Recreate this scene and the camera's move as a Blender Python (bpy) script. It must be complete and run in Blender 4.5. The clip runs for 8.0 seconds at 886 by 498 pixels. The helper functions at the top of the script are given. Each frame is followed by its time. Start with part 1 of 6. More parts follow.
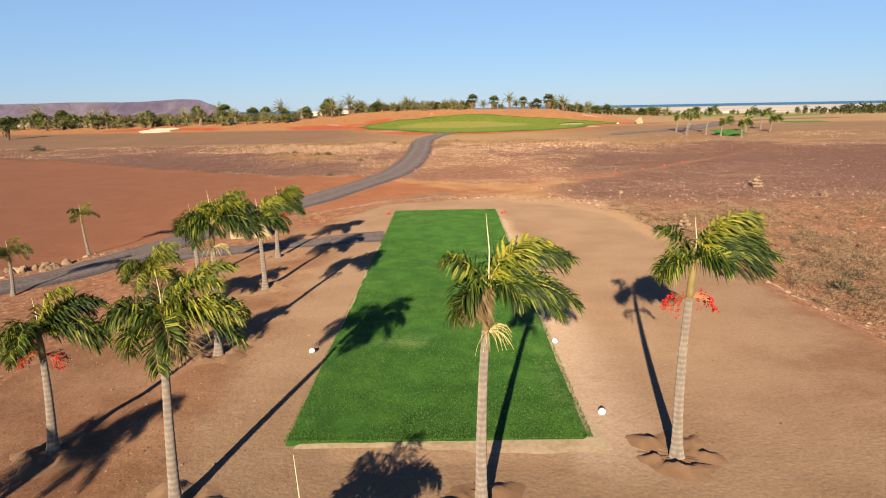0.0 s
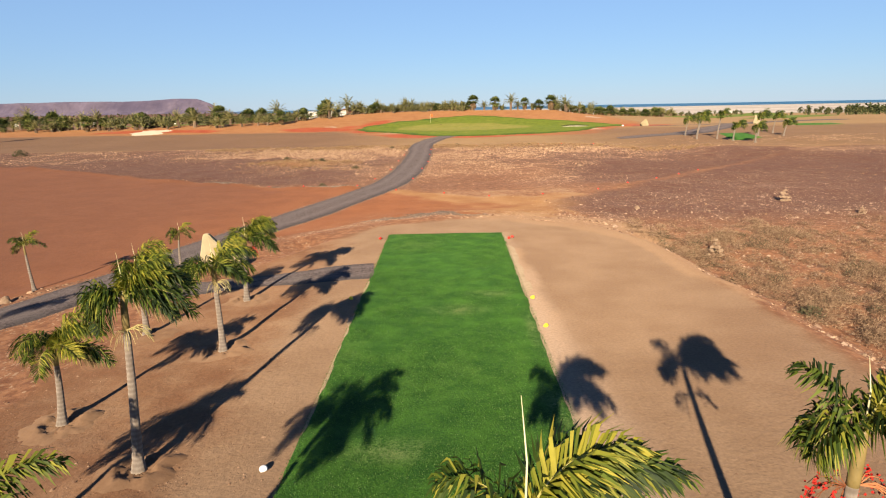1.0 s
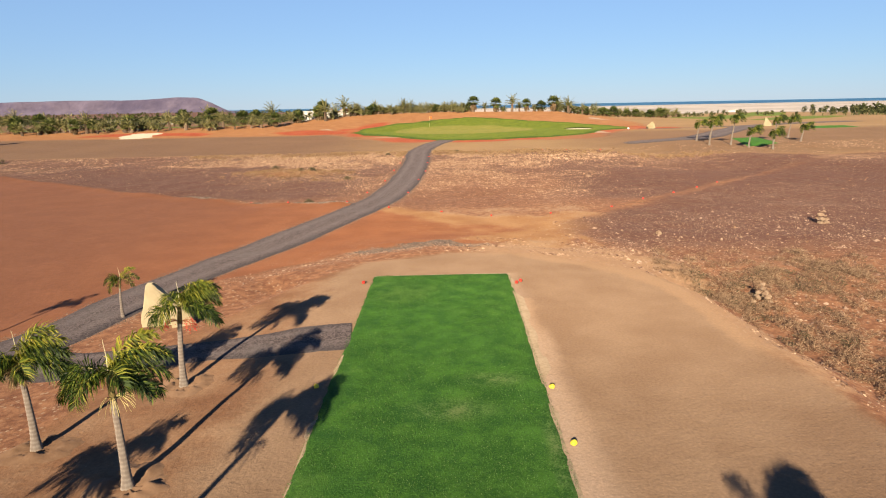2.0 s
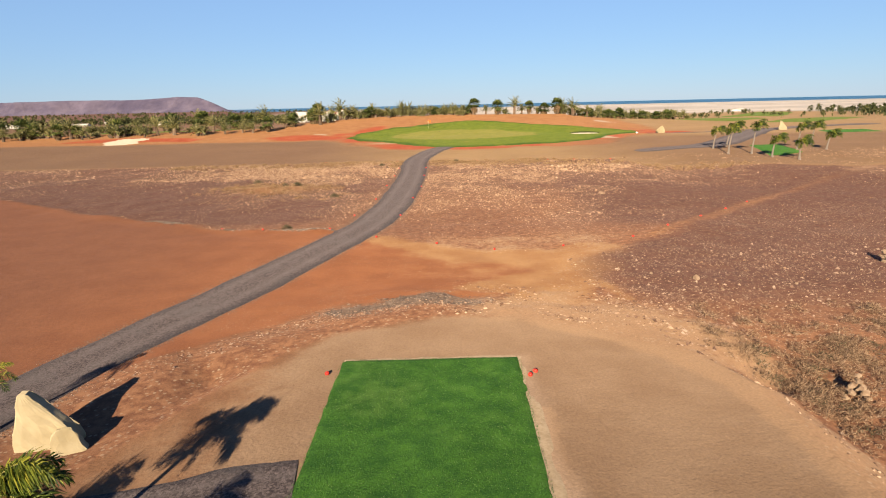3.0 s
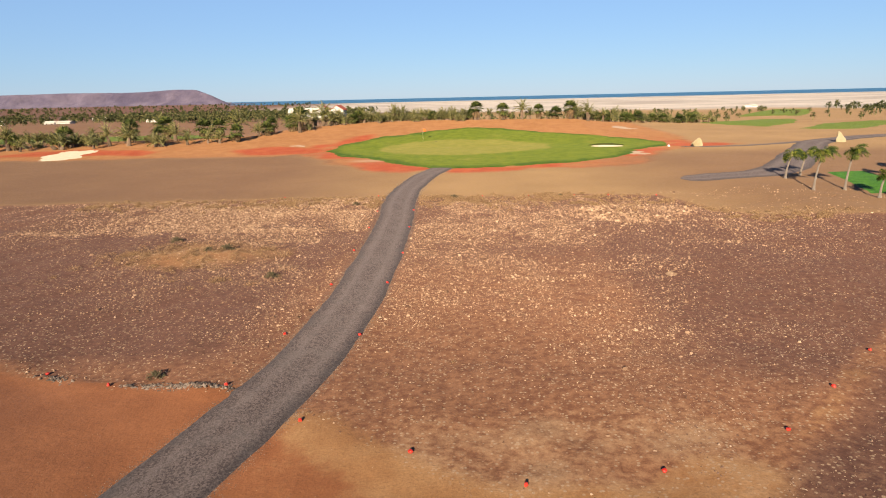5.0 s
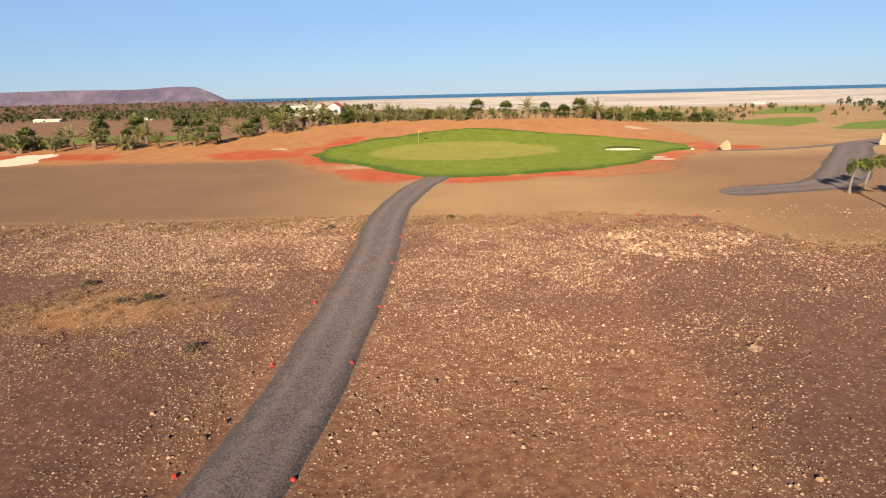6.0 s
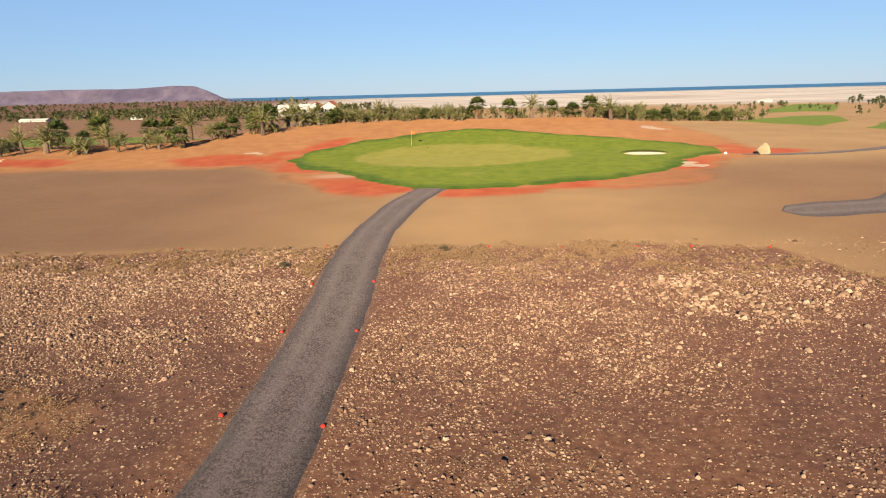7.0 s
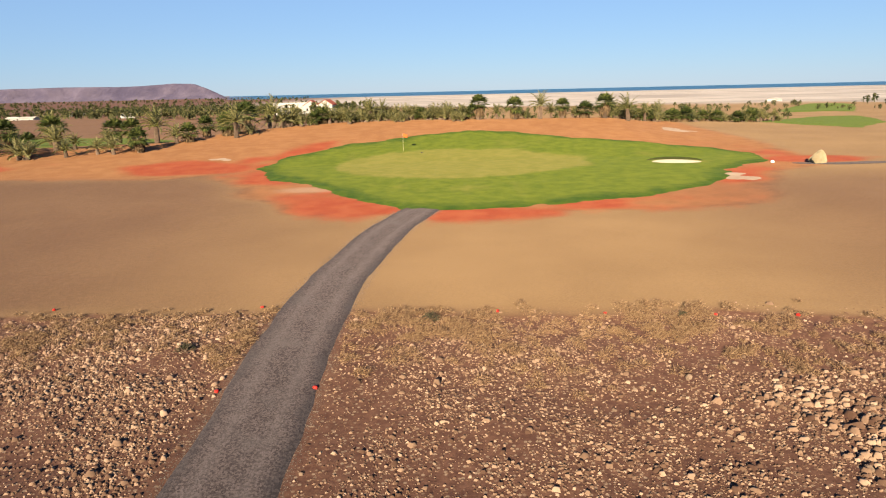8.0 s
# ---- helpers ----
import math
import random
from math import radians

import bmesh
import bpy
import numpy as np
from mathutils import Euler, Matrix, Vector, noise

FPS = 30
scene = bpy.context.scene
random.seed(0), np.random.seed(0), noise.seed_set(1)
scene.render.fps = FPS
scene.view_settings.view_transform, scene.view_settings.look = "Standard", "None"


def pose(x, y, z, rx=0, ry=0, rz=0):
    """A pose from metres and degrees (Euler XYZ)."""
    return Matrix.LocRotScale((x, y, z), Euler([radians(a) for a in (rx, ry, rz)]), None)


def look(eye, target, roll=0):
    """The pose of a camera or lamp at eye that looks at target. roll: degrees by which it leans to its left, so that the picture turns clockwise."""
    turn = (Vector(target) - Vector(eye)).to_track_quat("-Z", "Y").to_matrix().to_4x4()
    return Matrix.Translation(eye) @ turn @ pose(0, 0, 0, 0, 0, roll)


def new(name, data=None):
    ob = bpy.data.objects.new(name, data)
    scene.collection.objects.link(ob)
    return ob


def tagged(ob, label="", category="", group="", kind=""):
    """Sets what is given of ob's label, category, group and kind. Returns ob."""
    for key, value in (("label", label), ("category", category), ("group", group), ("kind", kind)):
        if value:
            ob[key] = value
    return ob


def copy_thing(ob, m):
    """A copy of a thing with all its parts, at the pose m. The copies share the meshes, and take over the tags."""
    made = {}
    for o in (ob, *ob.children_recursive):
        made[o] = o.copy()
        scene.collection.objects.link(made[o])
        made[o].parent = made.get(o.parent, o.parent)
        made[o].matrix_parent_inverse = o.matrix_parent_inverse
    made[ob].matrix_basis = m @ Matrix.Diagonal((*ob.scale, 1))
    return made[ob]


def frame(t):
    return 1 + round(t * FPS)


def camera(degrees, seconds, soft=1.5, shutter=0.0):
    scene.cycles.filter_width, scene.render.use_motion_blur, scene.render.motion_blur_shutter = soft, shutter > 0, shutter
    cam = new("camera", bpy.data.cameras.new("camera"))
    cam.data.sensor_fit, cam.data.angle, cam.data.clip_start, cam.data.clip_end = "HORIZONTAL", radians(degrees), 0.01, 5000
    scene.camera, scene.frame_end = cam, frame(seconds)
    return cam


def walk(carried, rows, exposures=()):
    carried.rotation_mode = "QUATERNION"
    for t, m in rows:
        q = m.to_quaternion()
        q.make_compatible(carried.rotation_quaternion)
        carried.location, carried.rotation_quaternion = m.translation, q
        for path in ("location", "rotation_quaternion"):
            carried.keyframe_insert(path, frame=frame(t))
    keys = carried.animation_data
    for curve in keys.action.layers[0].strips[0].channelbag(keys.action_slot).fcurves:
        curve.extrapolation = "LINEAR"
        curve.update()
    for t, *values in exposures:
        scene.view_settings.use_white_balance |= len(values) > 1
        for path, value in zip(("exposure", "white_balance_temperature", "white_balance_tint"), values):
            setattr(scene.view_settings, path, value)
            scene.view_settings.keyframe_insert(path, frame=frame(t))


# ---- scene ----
cam = camera(68.0, 8.0, 1.1)
ROWS = [
    (0, -0.627, -0.745, 4.735, 0.506, -12.282, 1.057),
    (0.5, -0.626, 1.135, 4.932, 0.514, -12.307, 1.027),
    (1, -0.606, 3.296, 5.233, 0.515, -12.345, 1.062),
    (1.5, -0.531, 5.614, 5.599, 0.533, -12.425, 1.125),
    (2, -0.426, 8.219, 5.978, 0.541, -12.482, 1.117),
    (3.5, 0.075, 18.813, 7.438, 0.704, -12.677, 1.348),
    (4, 0.208, 23.737, 8.141, 0.699, -12.817, 1.341),
    (4.5, 0.302, 29.197, 9.006, 0.705, -13.018, 1.285),
    (6, 0.875, 46.288, 9.375, 0.801, -13.495, 1.340),
    (6.5, 1.081, 52.348, 9.256, 0.757, -13.517, 1.458),
    (7, 1.297, 58.926, 9.004, 0.789, -13.603, 1.445),
    (7.5, 1.511, 65.176, 8.878, 0.826, -13.666, 1.370),
    (8, 1.748, 71.917, 8.761, 0.855, -13.728, 1.330),
]
walk(cam, [(t, pose(x, y, z, 90 + pitch, 0, yaw) @ pose(0, 0, 0, 0, 0, -roll)) for t, x, y, z, yaw, pitch, roll in ROWS])

# ---- light ----
SUN_AZ, SUN_EL = 191.0, 19.0          # compass degrees from +y, and height
world = bpy.data.worlds.new("sky")
scene.world = world
world.use_nodes = True
wn = world.node_tree
sky = wn.nodes.new("ShaderNodeTexSky")
sky.sky_type, sky.sun_disc = "NISHITA", False
sky.sun_elevation, sky.sun_rotation = radians(SUN_EL), radians(SUN_AZ)
sky.air_density, sky.dust_density, sky.ozone_density = 1.0, 0.0, 4.0
wn.nodes["Background"].inputs[1].default_value = 0.040
tint = wn.nodes.new("ShaderNodeMix")
tint.data_type, tint.blend_type = "RGBA", "MULTIPLY"
tint.inputs["Factor"].default_value = 1.0
tint.inputs[7].default_value = (0.80, 0.91, 1.14, 1.0)
wn.links.new(sky.outputs[0], tint.inputs[6])
haze = wn.nodes.new("ShaderNodeMix")
haze.data_type = "RGBA"
wc = wn.nodes.new("ShaderNodeTexCoord")
rise = wn.nodes.new("ShaderNodeSeparateXYZ")
wn.links.new(wc.outputs["Generated"], rise.inputs[0])
low = wn.nodes.new("ShaderNodeMapRange")              # the haze thins out with height
low.interpolation_type = "SMOOTHSTEP"
low.inputs["From Min"].default_value, low.inputs["From Max"].default_value = 0.12, 0.42
low.inputs["To Min"].default_value, low.inputs["To Max"].default_value = 0.5, 0.0
wn.links.new(rise.outputs["Z"], low.inputs["Value"])
wn.links.new(low.outputs["Result"], haze.inputs["Factor"])
haze.inputs[7].default_value = (4.0, 6.1, 9.3, 1.0)
wn.links.new(tint.outputs[2], haze.inputs[6])
wn.links.new(haze.outputs[2], wn.nodes["Background"].inputs[0])
sun_data = bpy.data.lights.new("sun", "SUN")
sun_data.energy, sun_data.angle, sun_data.color = 4.6, radians(0.55), (1.0, 0.86, 0.65)
sun = new("sun", sun_data)
_az, _el = radians(SUN_AZ), radians(SUN_EL)
sun.matrix_world = look((math.sin(_az) * 50 * math.cos(_el), math.cos(_az) * 50 * math.cos(_el), 50 * math.sin(_el)), (0, 0, 0))
scene.view_settings.exposure = 1.3

# ---- materials ----


def mat(name, rough=0.9):
    m = bpy.data.materials.new(name)
    m.use_nodes = True
    b = m.node_tree.nodes["Principled BSDF"]
    b.inputs["Roughness"].default_value = rough
    b.inputs["Specular IOR Level"].default_value = 0.25
    b.inputs["Diffuse Roughness"].default_value = 0.9 if rough >= 0.9 else 0.2
    return m, m.node_tree, b


def node(nt, kind, **values):
    n = nt.nodes.new("ShaderNode" + kind)
    for k, v in values.items():
        n.inputs[k.replace("_", " ")].default_value = v
    return n


def noise_tex(nt, vec, scale, detail=4.0, rough=0.55):
    n = node(nt, "TexNoise", Scale=scale, Detail=detail, Roughness=rough)
    nt.links.new(vec, n.inputs["Vector"])
    return n.outputs["Fac"]


def math_node(nt, op, a, b=0.0, clamp=False):
    n = nt.nodes.new("ShaderNodeMath")
    n.operation, n.use_clamp = op, clamp
    for i, v in enumerate((a, b)):
        if isinstance(v, (int, float)):
            n.inputs[i].default_value = v
        else:
            nt.links.new(v, n.inputs[i])
    return n.outputs[0]


def step_node(nt, v, lo, hi):
    n = nt.nodes.new("ShaderNodeMapRange")
    n.interpolation_type = "SMOOTHSTEP"
    nt.links.new(v, n.inputs["Value"])
    n.inputs["From Min"].default_value, n.inputs["From Max"].default_value = lo, hi
    return n.outputs["Result"]


def mix_col(nt, fac, a, b, blend="MIX"):
    n = nt.nodes.new("ShaderNodeMix")
    n.data_type, n.blend_type = "RGBA", blend
    for sock, v in ((n.inputs["Factor"], fac), (n.inputs[6], a), (n.inputs[7], b)):
        if isinstance(v, (int, float)):
            sock.default_value = v
        elif isinstance(v, tuple):
            sock.default_value = (*v, 1.0)
        else:
            nt.links.new(v, sock)
    return n.outputs[2]


def bump(nt, bsdf, height, strength, distance):
    n = node(nt, "Bump", Strength=strength, Distance=distance)
    nt.links.new(height, n.inputs["Height"])
    nt.links.new(n.outputs["Normal"], bsdf.inputs["Normal"])


def place(nt):
    return nt.nodes.new("ShaderNodeNewGeometry").outputs["Position"]


def plain(name, low, high, scale, rough=0.85, relief=0.3, depth=0.02):
    """A surface between two colours, with grain at `scale` and wear at a fifth of it, varied from piece to piece."""
    m, nt, b = mat(name, rough)
    tc = nt.nodes.new("ShaderNodeTexCoord").outputs["Object"]
    fine, wide = noise_tex(nt, tc, scale), noise_tex(nt, tc, scale / 6)
    info = nt.nodes.new("ShaderNodeObjectInfo").outputs["Random"]
    f = math_node(nt, "ADD", math_node(nt, "MULTIPLY", fine, 0.55), math_node(nt, "MULTIPLY", wide, 0.45))
    f = math_node(nt, "ADD", f, math_node(nt, "MULTIPLY", math_node(nt, "SUBTRACT", info, 0.5), 0.25))
    col = mix_col(nt, step_node(nt, f, 0.3, 0.7), low, high)
    nt.links.new(col, b.inputs["Base Color"])
    bump(nt, b, fine, relief, depth)
    return m


# ---- shape of the land ----


def sstep(a, b, v):
    t = np.clip((np.asarray(v, float) - a) / (b - a), 0, 1)
    return t * t * (3 - 2 * t)


def inside(poly, x, y):
    """Signed distance to a closed outline, positive within."""
    x, y = np.asarray(x, float), np.asarray(y, float)
    best, odd = np.full(x.shape, 1e9), np.zeros(x.shape, bool)
    for (ax, ay), (bx, by) in zip(poly, poly[1:] + poly[:1]):
        ex, ey = bx - ax, by - ay
        k = np.clip(((x - ax) * ex + (y - ay) * ey) / (ex * ex + ey * ey + 1e-9), 0, 1)
        best = np.minimum(best, np.hypot(x - ax - k * ex, y - ay - k * ey))
        if by != ay:
            odd ^= ((ay > y) != (by > y)) & (x < ex * (y - ay) / ey + ax)
    return np.where(odd, best, -best)


def line_dist(line, x, y):
    best = np.full(np.shape(x), 1e9)
    for (ax, ay), (bx, by) in zip(line, line[1:]):
        ex, ey = bx - ax, by - ay
        k = np.clip(((x - ax) * ex + (y - ay) * ey) / (ex * ex + ey * ey), 0, 1)
        best = np.minimum(best, np.hypot(x - ax - k * ex, y - ay - k * ey))
    return best


def smooth_noise(x, y, size, seed=0):
    """Value noise on a grid of that size in metres, from -1 to 1."""
    u, v = np.asarray(x, float) / size + 31.7 * seed, np.asarray(y, float) / size - 17.3 * seed
    i, j = np.floor(u), np.floor(v)
    a, b = u - i, v - j
    a, b = a * a * (3 - 2 * a), b * b * (3 - 2 * b)

    def h(p, q):
        s = np.sin(p * 127.1 + q * 311.7 + seed * 74.7) * 43758.5453
        return (s - np.floor(s)) * 2 - 1
    return (h(i, j) * (1 - a) + h(i + 1, j) * a) * (1 - b) + (h(i, j + 1) * (1 - a) + h(i + 1, j + 1) * a) * b


PAD = [(-10.25, -64.04), (-10.09, 18.27), (-8.48, 27.76), (-6.36, 32.51), (-3.93, 35.35), (-0.55, 36.82), (2.19, 37.03), (4.72, 35.33), (7.04, 33.43), (7.98, 30.9), (8.29, 25.62), (8.49, 20.87), (9.11, 12.95), (10.99, 3.45), (16.24, -11.33), (20.35, -64.11)]
PAD_Z = -0.57
CLEARING = [(-140, 120), (-80, 90), (-50, 79.5), (-38, 72), (-28.5, 65.4), (-22.4, 62), (-16, 59), (-12, 57.6), (-7.5, 57.4), (-5, 54.6), (-1, 52.2), (1.8, 50.4), (7.5, 50.5), (5.2, 46.5), (3.2, 42.3), (0, 40.2), (-4.77, 39.89), (-10.05, 34.1), (-15.87, 28.31), (-20, 24), (-40, 14), (-140, -10)]
GREEN = [(-20, 146.2), (-18.2, 154.5), (-12.3, 162.5), (-4, 167.6), (4.6, 171), (11, 169.6), (18, 165.2), (28, 161), (36, 158), (38.5, 152), (37, 145), (33, 141.5), (29.6, 138), (27.5, 133), (24.4, 129), (17.7, 124.8), (10.5, 122.4), (4, 120.8), (-1.6, 121), (-5.5, 124.8), (-10.5, 132.6), (-16, 137.2)]
PUTTING = [(-12, 146), (-8, 154), (0, 158), (10, 157), (18, 151), (17, 143), (9, 137), (0, 135), (-7, 138)]
PATH_LINE = [(-21.6, 18.6), (-18.1, 21.6), (-15.5, 23.6), (-14.2, 26.7), (-13.3, 29.9), (-12.6, 34), (-11.4, 38.7), (-10.2, 42.6), (-9.0, 47), (-7.3, 53), (-6.0, 58), (-4.95, 65), (-4.4, 74), (-4.15, 82), (-4.05, 88), (-4.3, 96), (-4.0, 103), (-3.4, 109), (-2.5, 114.5), (-1.4, 118.5), (-0.5, 121.5)]
RIDGE_X = [-200, -90, -60, -40, -33, -20, -8, 6, 28, 38, 48, 70, 200]
RIDGE_H = [0.8, 1.3, 1.6, 1.9, 2.8, 3.7, 3.9, 3.9, 3.6, 2.4, 1.8, 1.0, 0.3]
RIDGE_Y = [165, 160, 160, 162, 174, 182, 183, 180, 182, 192, 206, 212, 215]
FOOT_Y = [150, 144, 142, 142, 142, 144, 148, 150, 150, 155, 165, 170, 175]
FAR_Y = [-5000, -60, 30, 40, 60, 75, 90, 98, 110, 122, 140, 170, 200, 260, 340, 500, 800, 1100, 1750, 2350, 2900, 8000]
FAR_Z = [-0.6, -0.9, -1.5, -1.42, -1.3, -1.0, -0.55, -0.4, -0.35, -0.15, 0.25, 0.45, 0.0, -1.2, -2.6, -5, -9.5, -11.5, -12.6, -13.3, -16, -30]


def land(x, y):
    x, y = np.asarray(x, float), np.asarray(y, float)
    z = np.interp(y, FAR_Y, FAR_Z)
    z = z + 0.6 * sstep(22, 34, x) * sstep(66, 88, y) * (1 - sstep(110, 150, y))
    crest, top, foot = np.interp(x, RIDGE_X, RIDGE_Y), np.interp(x, RIDGE_X, RIDGE_H), np.interp(x, RIDGE_X, FOOT_Y)
    up = np.clip((y - foot) / (crest - foot), 0, 1)
    z = z + (top - 0.4) * up ** 1.25 * (1 - sstep(0, 32, y - crest - 3))
    pad = inside(PAD, x, y)
    slope = 2.4 + 8.5 * np.maximum(sstep(32.5, 37, y) * sstep(12.5, 8.5, x), sstep(-7, -10, x))
    k = sstep(0, 1, (pad + 0.3 * smooth_noise(x, y, 2.2, 3) + slope - 0.3) / slope)
    z = z * (1 - k) + k * (PAD_Z - 0.055 * np.clip(-4 - x, 0, 9))
    left = sstep(-9, -26, x) * (1 - sstep(20, 50, y))
    z = z - 0.25 * left * (1 - k)
    rough = (1 - sstep(-1.5, 0.5, pad)) * (1 - sstep(-1, 4, inside(CLEARING, x, y))) * (1 - sstep(96, 101, y))
    road = sstep(1.2, 2.6, line_dist(PATH_LINE, x, y))
    rough = rough * road
    near = 1 - sstep(250, 600, np.hypot(x, y))
    z = z + rough * (0.07 * smooth_noise(x, y, 1.3, 1) + 0.12 * smooth_noise(x, y, 4.5, 2)) * near
    z = z + near * 0.02 * smooth_noise(x, y, 3.1, 5) * (1 - k) * road
    z = np.where(y > 900, np.maximum(z, -30 + 17.6 * sstep(-0.27, -0.33, x / np.maximum(y, 1))), z)
    foot = sstep(0.2, -0.6, pad) * (1 - sstep(4.0, 6.5, -pad + 0.8 * smooth_noise(x, y, 1.7, 9))) * sstep(30, 34, y) * sstep(-6, -2, x)
    gully = 1 - np.abs(smooth_noise(x + 0.5 * y, y, 1.1, 26))            # washed-out rills below the tee bank
    z = z + foot * (0.10 * gully * gully + 0.035 * smooth_noise(x, y, 0.6, 27) - 0.05)
    z = z + 0.14 * np.exp(-((inside(CLEARING, x, y) + 0.35 * smooth_noise(x, y, 1.5, 28)) / 0.4) ** 2) * sstep(-6, -9, x) * sstep(52, 56, y) * near
    z = z + 0.035 * smooth_noise(x, y, 0.9, 29) * sstep(-4, -5.5, x) * sstep(26, 22, y) * k * near
    z = z + 0.35 * np.exp(-((x + 16.5) / 4.5) ** 2 - ((y - 77.3) / 2.0) ** 2)
    far = sstep(200, 380, y)
    z = z + far * (1 - sstep(700, 1200, y)) * (1.2 * smooth_noise(x, y, 70, 7) + 0.5 * smooth_noise(x, y, 25, 8))
    return z


def lz(x, y):
    return float(land(np.array([x]), np.array([y]))[0])


def mesh(name, verts, faces, material, smooth=False):
    me = bpy.data.meshes.new(name)
    me.from_pydata([tuple(map(float, v)) for v in verts], [], faces)
    for m in material if isinstance(material, (list, tuple)) else [material]:
        me.materials.append(m)
    if smooth:
        me.polygons.foreach_set("use_smooth", [True] * len(me.polygons))
    me.update()
    return me


def part(name, me, parent, label=""):
    ob = new(name, me)
    ob.parent = parent
    return tagged(ob, label)


def thing(name, m, label, category, group="", kind=""):
    ob = new(name)
    ob.empty_display_size = 0.2
    ob.matrix_basis = m
    return tagged(ob, label, category, group, kind)


def grid_mesh(name, xs, ys, height, material, smooth=True):
    X, Y = np.meshgrid(xs, ys)
    Z = height(X.ravel(), Y.ravel())
    n, k = len(xs), len(ys)
    co = np.c_[X.ravel(), Y.ravel(), Z]
    i = (np.arange(k - 1)[:, None] * n + np.arange(n - 1)[None, :]).ravel()
    quads = np.c_[i, i + 1, i + n + 1, i + n]
    me = bpy.data.meshes.new(name)
    me.vertices.add(len(co))
    me.vertices.foreach_set("co", co.ravel())
    me.loops.add(quads.size)
    me.loops.foreach_set("vertex_index", quads.ravel())
    me.polygons.add(len(quads))
    me.polygons.foreach_set("loop_start", np.arange(0, quads.size, 4))
    me.polygons.foreach_set("use_smooth", np.full(len(quads), smooth))
    me.materials.append(material)
    me.update()
    me.validate()
    return me, co


# ---- the ground ----


def ground_material():
    m, nt, b = mat("dry_earth", 0.95)
    p = place(nt)
    za, zb, zc = (nt.nodes.new("ShaderNodeVertexColor") for _ in range(3))
    za.layer_name, zb.layer_name, zc.layer_name = "zone_a", "zone_b", "zone_c"
    sa, sb, sc = (nt.nodes.new("ShaderNodeSeparateColor") for _ in range(3))
    nt.links.new(zc.outputs[0], sc.inputs[0])
    nt.links.new(za.outputs[0], sa.inputs[0])
    nt.links.new(zb.outputs[0], sb.inputs[0])
    n_big, n_mid, n_fine, n_grit = noise_tex(nt, p, 0.09, 3), noise_tex(nt, p, 0.55, 5), noise_tex(nt, p, 3.2, 6, 0.65), noise_tex(nt, p, 14, 3, 0.7)
    fray = math_node(nt, "SUBTRACT", math_node(nt, "ADD", math_node(nt, "MULTIPLY", n_mid, 0.7), math_node(nt, "MULTIPLY", n_fine, 0.5)), 0.6)

    def zone(v, k=0.8):
        return step_node(nt, math_node(nt, "ADD", v, math_node(nt, "MULTIPLY", fray, k)), 0.25, 0.75)
    mb = nt.nodes.new("ShaderNodeMapping")
    mb.inputs["Scale"].default_value = (0.35, 1.0, 1.0)
    nt.links.new(p, mb.inputs[0])
    beach_n = noise_tex(nt, mb.outputs[0], 0.012, 5, 0.6)
    base = mix_col(nt, step_node(nt, n_mid, 0.35, 0.68), (0.125, 0.058, 0.028), (0.18, 0.092, 0.046))
    earth = mix_col(nt, step_node(nt, n_mid, 0.3, 0.7), (0.150, 0.054, 0.021), (0.185, 0.070, 0.028))
    stony = mix_col(nt, step_node(nt, n_fine, 0.35, 0.65), (0.112, 0.046, 0.023), (0.195, 0.093, 0.047))
    red = mix_col(nt, step_node(nt, n_mid, 0.3, 0.7), (0.200, 0.036, 0.013), (0.235, 0.060, 0.023))
    tan = mix_col(nt, step_node(nt, n_big, 0.3, 0.7), (0.172, 0.103, 0.048), (0.192, 0.117, 0.055))
    dark = mix_col(nt, step_node(nt, n_fine, 0.3, 0.7), (0.058, 0.026, 0.018), (0.094, 0.045, 0.030))
    salmon = mix_col(nt, step_node(nt, n_mid, 0.3, 0.7), (0.190, 0.082, 0.030), (0.228, 0.106, 0.042))
    beach = mix_col(nt, step_node(nt, beach_n, 0.35, 0.65), (0.190, 0.160, 0.140), (0.320, 0.275, 0.240))
    dust = (0.235, 0.142, 0.080)
    pad = mix_col(nt, step_node(nt, n_mid, 0.3, 0.7), (0.166, 0.100, 0.058), (0.200, 0.126, 0.076))
    ochre = mix_col(nt, step_node(nt, n_mid, 0.3, 0.7), (0.185, 0.088, 0.036), (0.230, 0.122, 0.054))
    gravel = mix_col(nt, step_node(nt, n_fine, 0.35, 0.65), (0.043, 0.032, 0.026), (0.128, 0.087, 0.061))
    col = mix_col(nt, zone(sa.outputs[1]), base, stony)
    col = mix_col(nt, zone(sa.outputs[0]), col, earth)
    col = mix_col(nt, zone(za.outputs["Alpha"]), col, tan)
    col = mix_col(nt, zone(sc.outputs[0]), col, pad)
    col = mix_col(nt, zone(sc.outputs[1], 1.0), col, ochre)
    col = mix_col(nt, zone(sb.outputs[1]), col, salmon)
    col = mix_col(nt, math_node(nt, "MULTIPLY", sb.outputs[0], math_node(nt, "ADD", 0.85, math_node(nt, "MULTIPLY", n_mid, 0.3)), True), col, dark)
    col = mix_col(nt, step_node(nt, math_node(nt, "ADD", sa.outputs[2], math_node(nt, "MULTIPLY", fray, 1.1)), 0.1, 1.0), col, red)
    col = mix_col(nt, sb.outputs[2], col, beach)
    col = mix_col(nt, math_node(nt, "MULTIPLY", zone(zb.outputs["Alpha"], 1.2), 0.8), col, dust)
    col = mix_col(nt, math_node(nt, "MULTIPLY", zone(sc.outputs[2], 1.6), 0.85), col, gravel)
